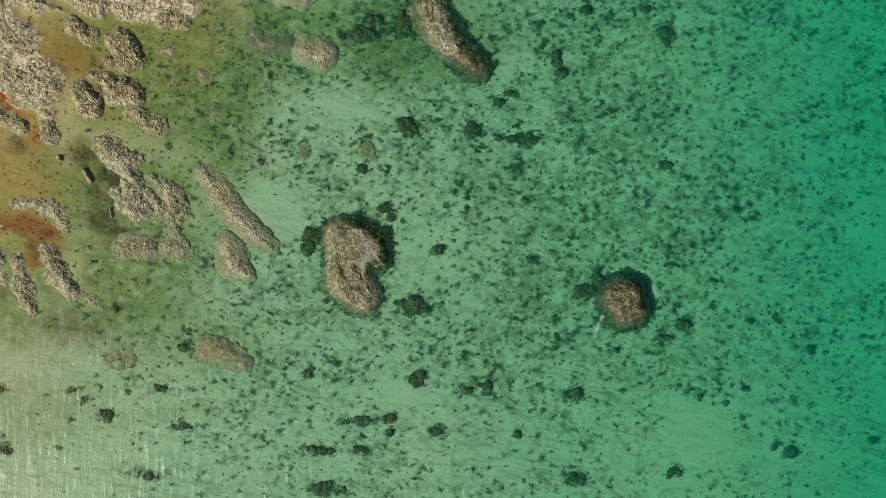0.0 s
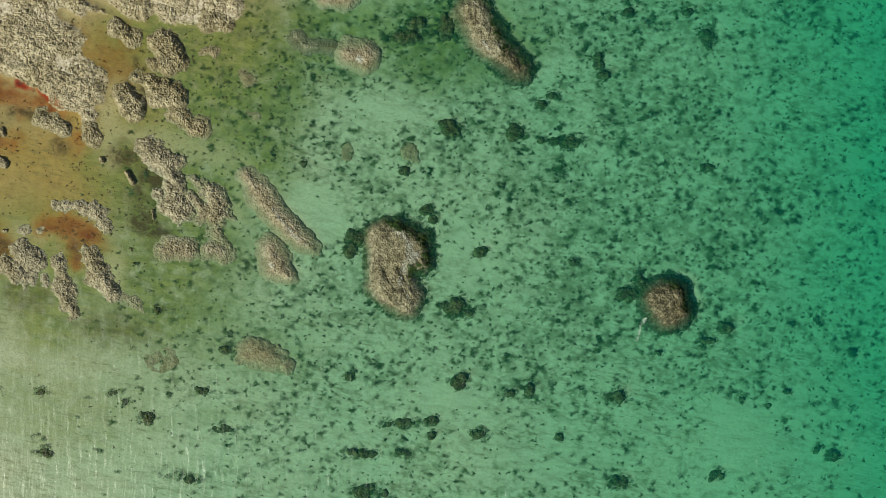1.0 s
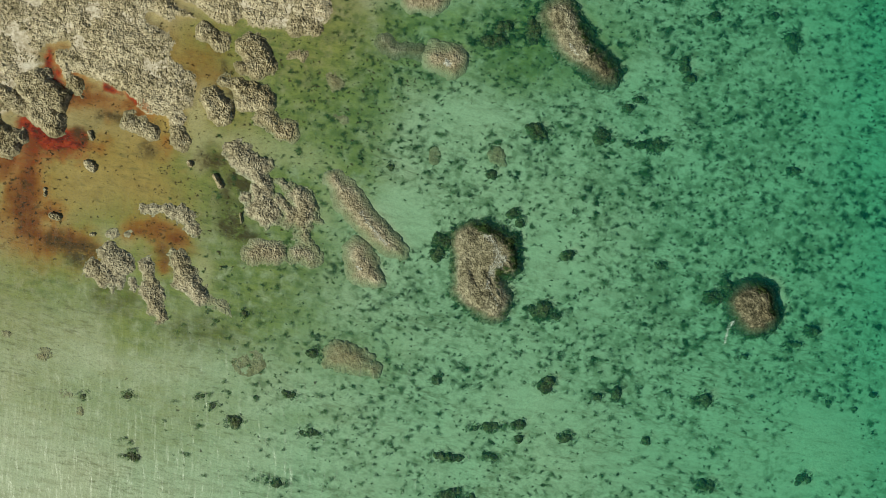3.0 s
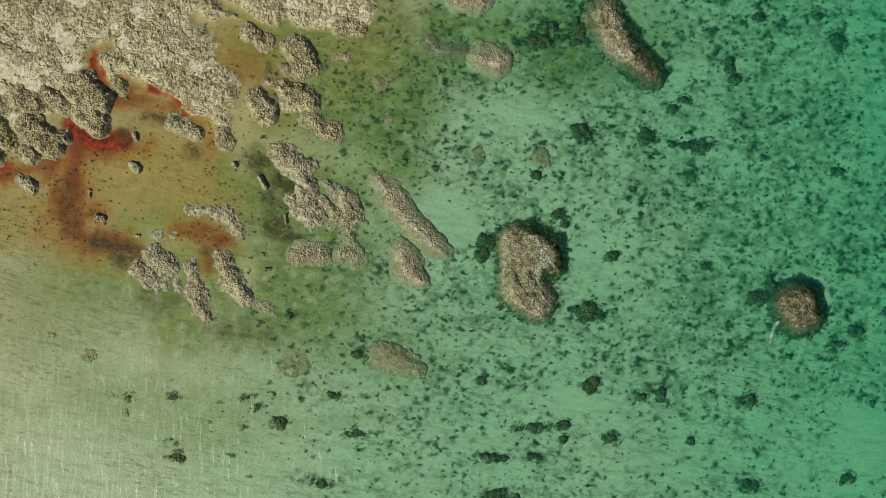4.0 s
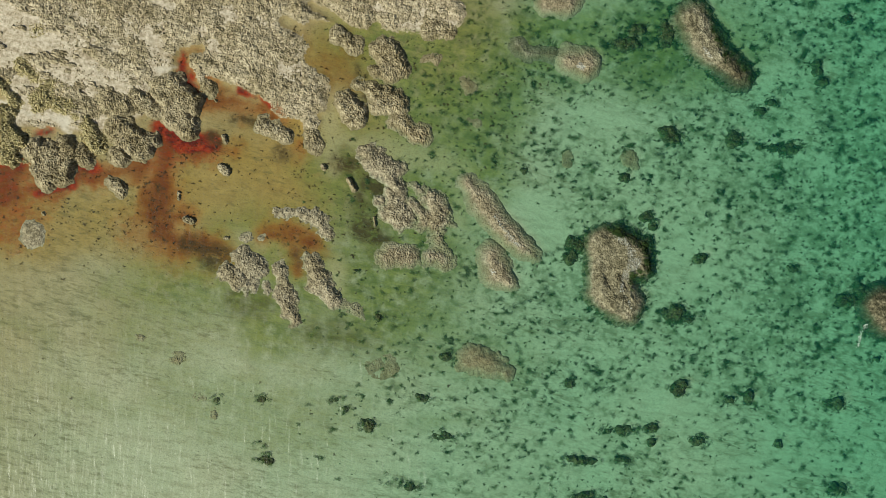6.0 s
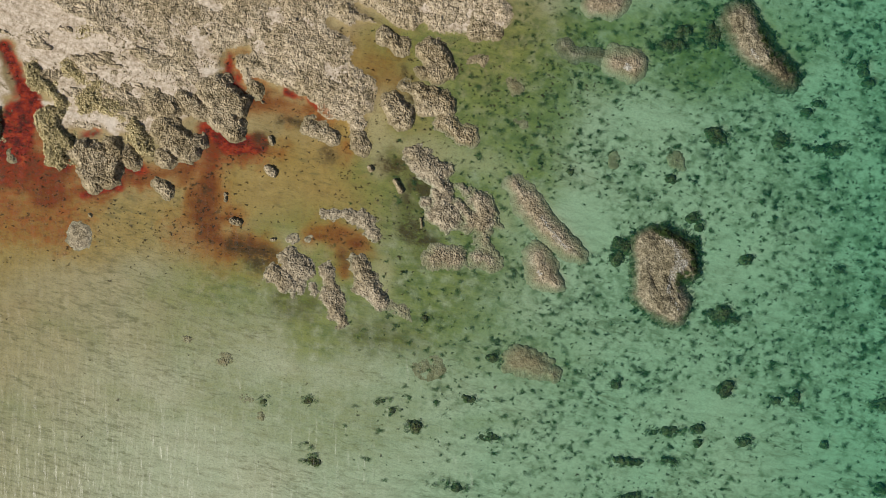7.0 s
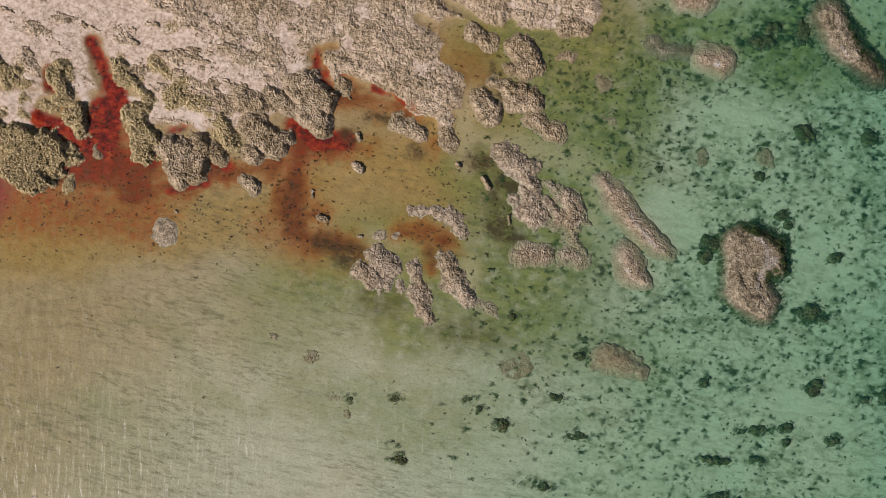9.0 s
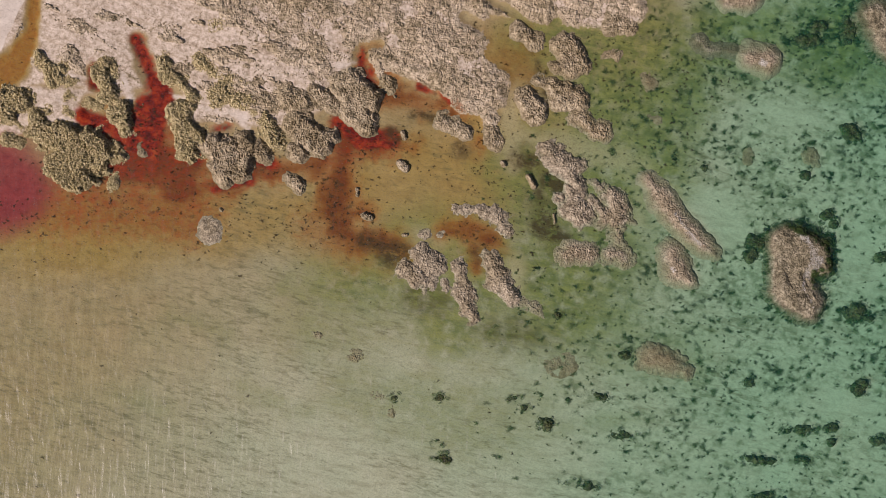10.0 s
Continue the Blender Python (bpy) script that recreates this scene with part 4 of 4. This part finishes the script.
def reef_rock(h, label, blobs, material, seed, weedy=False):
    rock = thing("rock", label, "rock", "reef rocks", swell(blobs, 0.33 if weedy else 0.25), material, 0.7 * h, body="rock_body" if weedy else "", edge=0.95 if weedy else 0.9, rough=0.24, size=0.6, seed=seed, lump=0.13, knob=0.08, crumbs=130, crumb=0.027)
    if weedy:
        fringe(rock, "weed_fringe", "dark weed at the foot of the rock", WEED, 45, (-0.12, 0.2), (0.06, 0.15), 1500 + seed, False)
        # dark mat on the side away from the sun: weed plus painted shade
        fringe(rock, "weed_and_shade", "dark weed and painted shade on the flank away from the sun", WEED, 130, (0.05, 0.75), (0.06, 0.16), 1600 + seed, False, (0.85, 0.5))


reef_rock(0.06, "long narrow grey-brown reef rock lying awash", [(-13.09, 2.52, -12.32, 1.28, 0.43, 0.68), (-12.32, 1.28, -11.29, 0.04, 0.71, 0.56), (-11.29, 0.04, -9.99, -1.14, 0.56, 0.53), (-9.99, -1.14, -9.43, -1.63, 0.5, 0.22)], PALE_REEF, 400)
reef_rock(0.04, "oval grey-brown reef rock awash in the shallows", [(-11.85, -1.44, -11.54, -2.44, 0.62, 0.78), (-11.42, -2.56, -10.8, -3.06, 0.78, 0.37)], PALE_REEF, 401)
reef_rock(0.26, "kidney-shaped brown reef rock with white foam and painted glare on its crest", [(-5.59, -1.07, -5.34, -1.88, 1.05, 1.24), (-4.72, -1.2, -4.47, -1.57, 1.12, 1.43), (-3.66, -1.88, -3.47, -2.25, 0.62, 0.53), (-5.83, -2.44, -5.65, -3.43, 0.68, 0.74), (-5.15, -2.63, -4.9, -3.43, 0.81, 0.81), (-4.41, -2.94, -4.28, -3.25, 0.43, 0.43), (-5.65, -3.43, -5.21, -3.87, 0.81, 0.84), (-4.78, -4.12, -4.4, -4.43, 0.87, 0.78), (-4.28, -3.68, -4.03, -3.99, 0.43, 0.47)], REEF, 402, True)
reef_rock(0.22, "dark lone reef rock with foam at its foot", [(9.89, -4.42, 10.14, -4.8, 1.18, 1.21), (10.45, -3.96, 10.7, -5.04, 0.74, 0.74)], DARK_REEF, 404, True)
reef_rock(0.14, "olive-brown slab of reef rock standing awash", [(-0.76, 11.44, 0.05, 9.96, 0.93, 0.99), (0.05, 9.96, 0.8, 9.22, 0.93, 0.71)], REEF, 405, True)
reef_rock(0.08, "dark weedy end of an olive-brown reef slab", [(0.92, 9.09, 1.79, 8.35, 0.74, 0.65)], DARK_REEF, 406, True)
reef_rock(0.05, "round grey-brown reef rock with a wet top", [(-7.51, 9.18, -6.71, 9, 0.74, 0.81)], PALE_REEF, 407)
reef_rock(-0.08, "thin ridge of sunken reef rock", [(-10.3, 10.01, -9.81, 9.52, 0.4, 0.34), (-9.56, 9.58, -8.44, 9.49, 0.25, 0.31)], REEF, 408)
reef_rock(0.1, "small grey-brown reef rock awash", [(-8.75, 12.43, -7.52, 12.3, 0.62, 0.56)], PALE_REEF, 409)

REEF_FORMS = FORMS[-9:]
DROWNED_ROCKS = [([(-13.4, 8.16, -13.03, 7.78, 0.53, 0.47)], -0.06), ([(-13.03, 5.93, -12.63, 5.71, 0.28, 0.28)], -0.12), ([(-37.06, -0.16, -36.94, -0.59, 0.74, 0.81)], -0.03), ([(-12.94, -7.28, -11.79, -7.59, 0.87, 0.9), (-11.54, -7.87, -10.99, -8.02, 0.62, 0.56)], -0.12), ([(-18.3, -7.55, -17.56, -7.71, 0.81, 0.81)], -0.19),
                 ([(-7.67, 3.95, -7.57, 3.45, 0.25, 0.25)], -0.26), ([(-4.22, 3.76, -3.91, 3.64, 0.56, 0.5)], -0.22)]
# foam and thin white wash left by the swell on the reef rocks; wet glare on the kidney and round rocks is made of white
# flecks too
FOAM_AND_GLARE = [(2, [(-4.96, -0.45, -4.31, -1, 0.09, 0.16), (-4.31, -1, -4, -1.94, 0.16, 0.25), (-4, -1.94, -4.41, -2.62, 0.4, 0.28), (-4.6, -2.81, -4.66, -3.49, 0.06, 0.06), (-4.6, -3.49, -4.16, -4.42, 0.06, 0.06)]), (0, [(-11.6, 0.6, -10.98, -0.27, 0.06, 0.09), (-10.98, -0.27, -10.3, -1.04, 0.09, 0.19)]), (3, [(8.96, -5.23, 8.58, -5.61, 0.02, 0.05), (8.58, -5.61, 8.34, -6.48, 0.06, 0.03)]), (1, [(-11.82, -2.37, -11.7, -2.5, 0.09, 0.09)]), (4, [(-0.16, 9.85, 0.16, 9.38, 0.06, 0.09)]), (6, [(-6.96, 8.9, -6.83, 8.78, 0.16, 0.12)])]
for n, (which, blobs) in enumerate(FOAM_AND_GLARE):
    (x0, x1, y0, y1), form = REEF_FORMS[which]
    rng = np.random.default_rng(900 + n)
    px, py = rng.uniform(x0 - 0.7, x1 + 0.5, 60000), rng.uniform(y0 - 0.7, y1 + 0.5, 60000)
    near = ragged(px, py, blobs, 0.14, 0.3, 900 + n)
    on = rng.uniform(-0.05, 0.14, len(px)) < near
    at = np.stack([px, py, np.maximum(relief(px, py, *form)[0], 0.0) + 0.01], -1)[on]
    flecks = new("foam", mesh_of("foam", *nodules(at, rng.uniform(0.008, 0.024, len(at)), rng, 0.3), FOAM_WHITE))
    tagged(flecks, "white flecks of sea foam and painted wet glare on a reef rock", "foam", "foam", kind="stuff")

for n, (blobs, h) in enumerate(DROWNED_ROCKS):
    thing("sunken_rock", "brown rock just under the water, dusted with silt", "rock", "sunken rocks", blobs, FINGER_ROCK if n == 2 else DROWNED, h + (0.06 if n == 2 else 0), seed=500 + n, knob=0.035, lump=0.3, rough=0.35, edge=0.6, crumbs=0)

STONES = [(-19.66, 2.65, -19.35, 2.1, 0.16, 0.19), (-26.52, 5.03, -26.39, 4.72, 0.12, 0.16), (-26.63, 3.31, -26.33, 3.06, 0.25, 0.25), (-28.96, 1.95, -28.96, 1.58, 0.09, 0.12), (-26.44, -0.56, -26.25, -0.56, 0.12, 0.12), (-36.39, 0.82, -36.33, 0.76, 0.12, 0.12), (-40.63, 6.51, -40.6, 6.48, 0.06, 0.06), (-39.03, 6.15, -39, 6.12, 0.06, 0.06), (-26.95, 6.99, -26.89, 6.93, 0.09, 0.09), (-18.27, 0.57, -18.2, 0.08, 0.09, 0.09), (-21.04, 3.39, -20.98, 3.26, 0.16, 0.16), (-28.56, 0.47, -28.22, 0.35, 0.22, 0.19), (-43.81, 4.05, -43.75, 3.86, 0.09, 0.12)]
for n, blob in enumerate(STONES):
    thing("stone", "small pale pitted stone in the shallows", "stone", "stones in the shallows", [blob], CRUST, 0.14, cell=0.04, rough=0.05, size=0.2, edge=0.12, knob=0.06, seed=600 + n)

# ---- coral heads and weed on the sea bed ----
for n, blob in enumerate(HEADS + SILTED_HEADS):
    silted = n >= len(HEADS)
    foot = float(bed_height(np.array([blob[0]]), np.array([blob[1]]))[0])
    label = "faint silt-covered coral head on shallow sand" if silted else "dark green weed-grown coral head on pale sand"
    head = thing("coral_head", label, "coral", "coral heads", [blob], SILT_CORAL if silted else CORAL, foot + (0.03 if silted else 0.2), dome=0.0 if silted else 0.5, cell=0.05, rough=0.28, size=0.5, edge=0.4, lump=0.2, knob=0.12, seed=700 + n, crumbs=0, body="" if silted else "coral_body")
    if not silted:
        fringe(head, "weed_growth", "ragged dark green weed", WEED, 28, (-0.14, 9.0), (0.06, 0.17), 1700 + n, False)


def speck_density(x, y):
    near = 0.12 + 0.5 * ease(fbm(x, y, 2.2, 73, 3), 0.0, 0.4) * (0.3 + 0.7 * ease(y, -8.0, 2.0))
    near = near + 0.6 * ease(ragged(x, y, RUST, 0.7, 2.0, 32), -0.5, 1.0) * ease(fbm(x, y, 1.0, 76, 3), -0.1, 0.3)
    return near * (1.05 - ease(-inside(x, y, SHELF), 4.0, 10.0)) * (land_edge(x, y) < -0.15)


for label, data, material in (
        ("dark green weed tufts scattered over pale sand", weed_dabs(81, (-23, 28, -16, 14), 0.36, dab_density, (0.075, 0.27)), WEED),
        ("brown specks of drifted weed on shallow sand", weed_tufts(82, 32000, (-50, -6, -16, 11), speck_density, (0.03, 0.14)), DRIFT)):
    tagged(new("weed", mesh_of("weed", data[0], data[1], material, cover=data[2])), label, "seaweed", kind="stuff")


# ---- the sea, as deep at each place as what lies under it leaves ----
wx, wy = steps_out(-51.0, 27.0, 0.1, 1600), steps_out(-17.0, 17.0, 0.1, 1600)
U, V = np.meshgrid(wx, wy)
under = bed_height(U, V)
for (x0, x1, y0, y1), form in FORMS:
    i0, i1, j0, j1 = np.searchsorted(wx, x0), np.searchsorted(wx, x1), np.searchsorted(wy, y0), np.searchsorted(wy, y1)
    if i1 > i0 and j1 > j0:
        part_z, part_d = relief(U[j0:j1, i0:i1], V[j0:j1, i0:i1], *form)
        under[j0:j1, i0:i1] = np.maximum(under[j0:j1, i0:i1], np.where(part_d > 0, part_z, -99))
water = new("water", mesh_of("water", np.stack([U.ravel(), V.ravel(), 0 * U.ravel()], -1), sheet_faces(len(wx), len(wy)), WATER, depth=np.clip(-under, 0, 40)))
tagged(water, "clear shallow sea, tan inshore and turquoise offshore", "water", kind="structure")
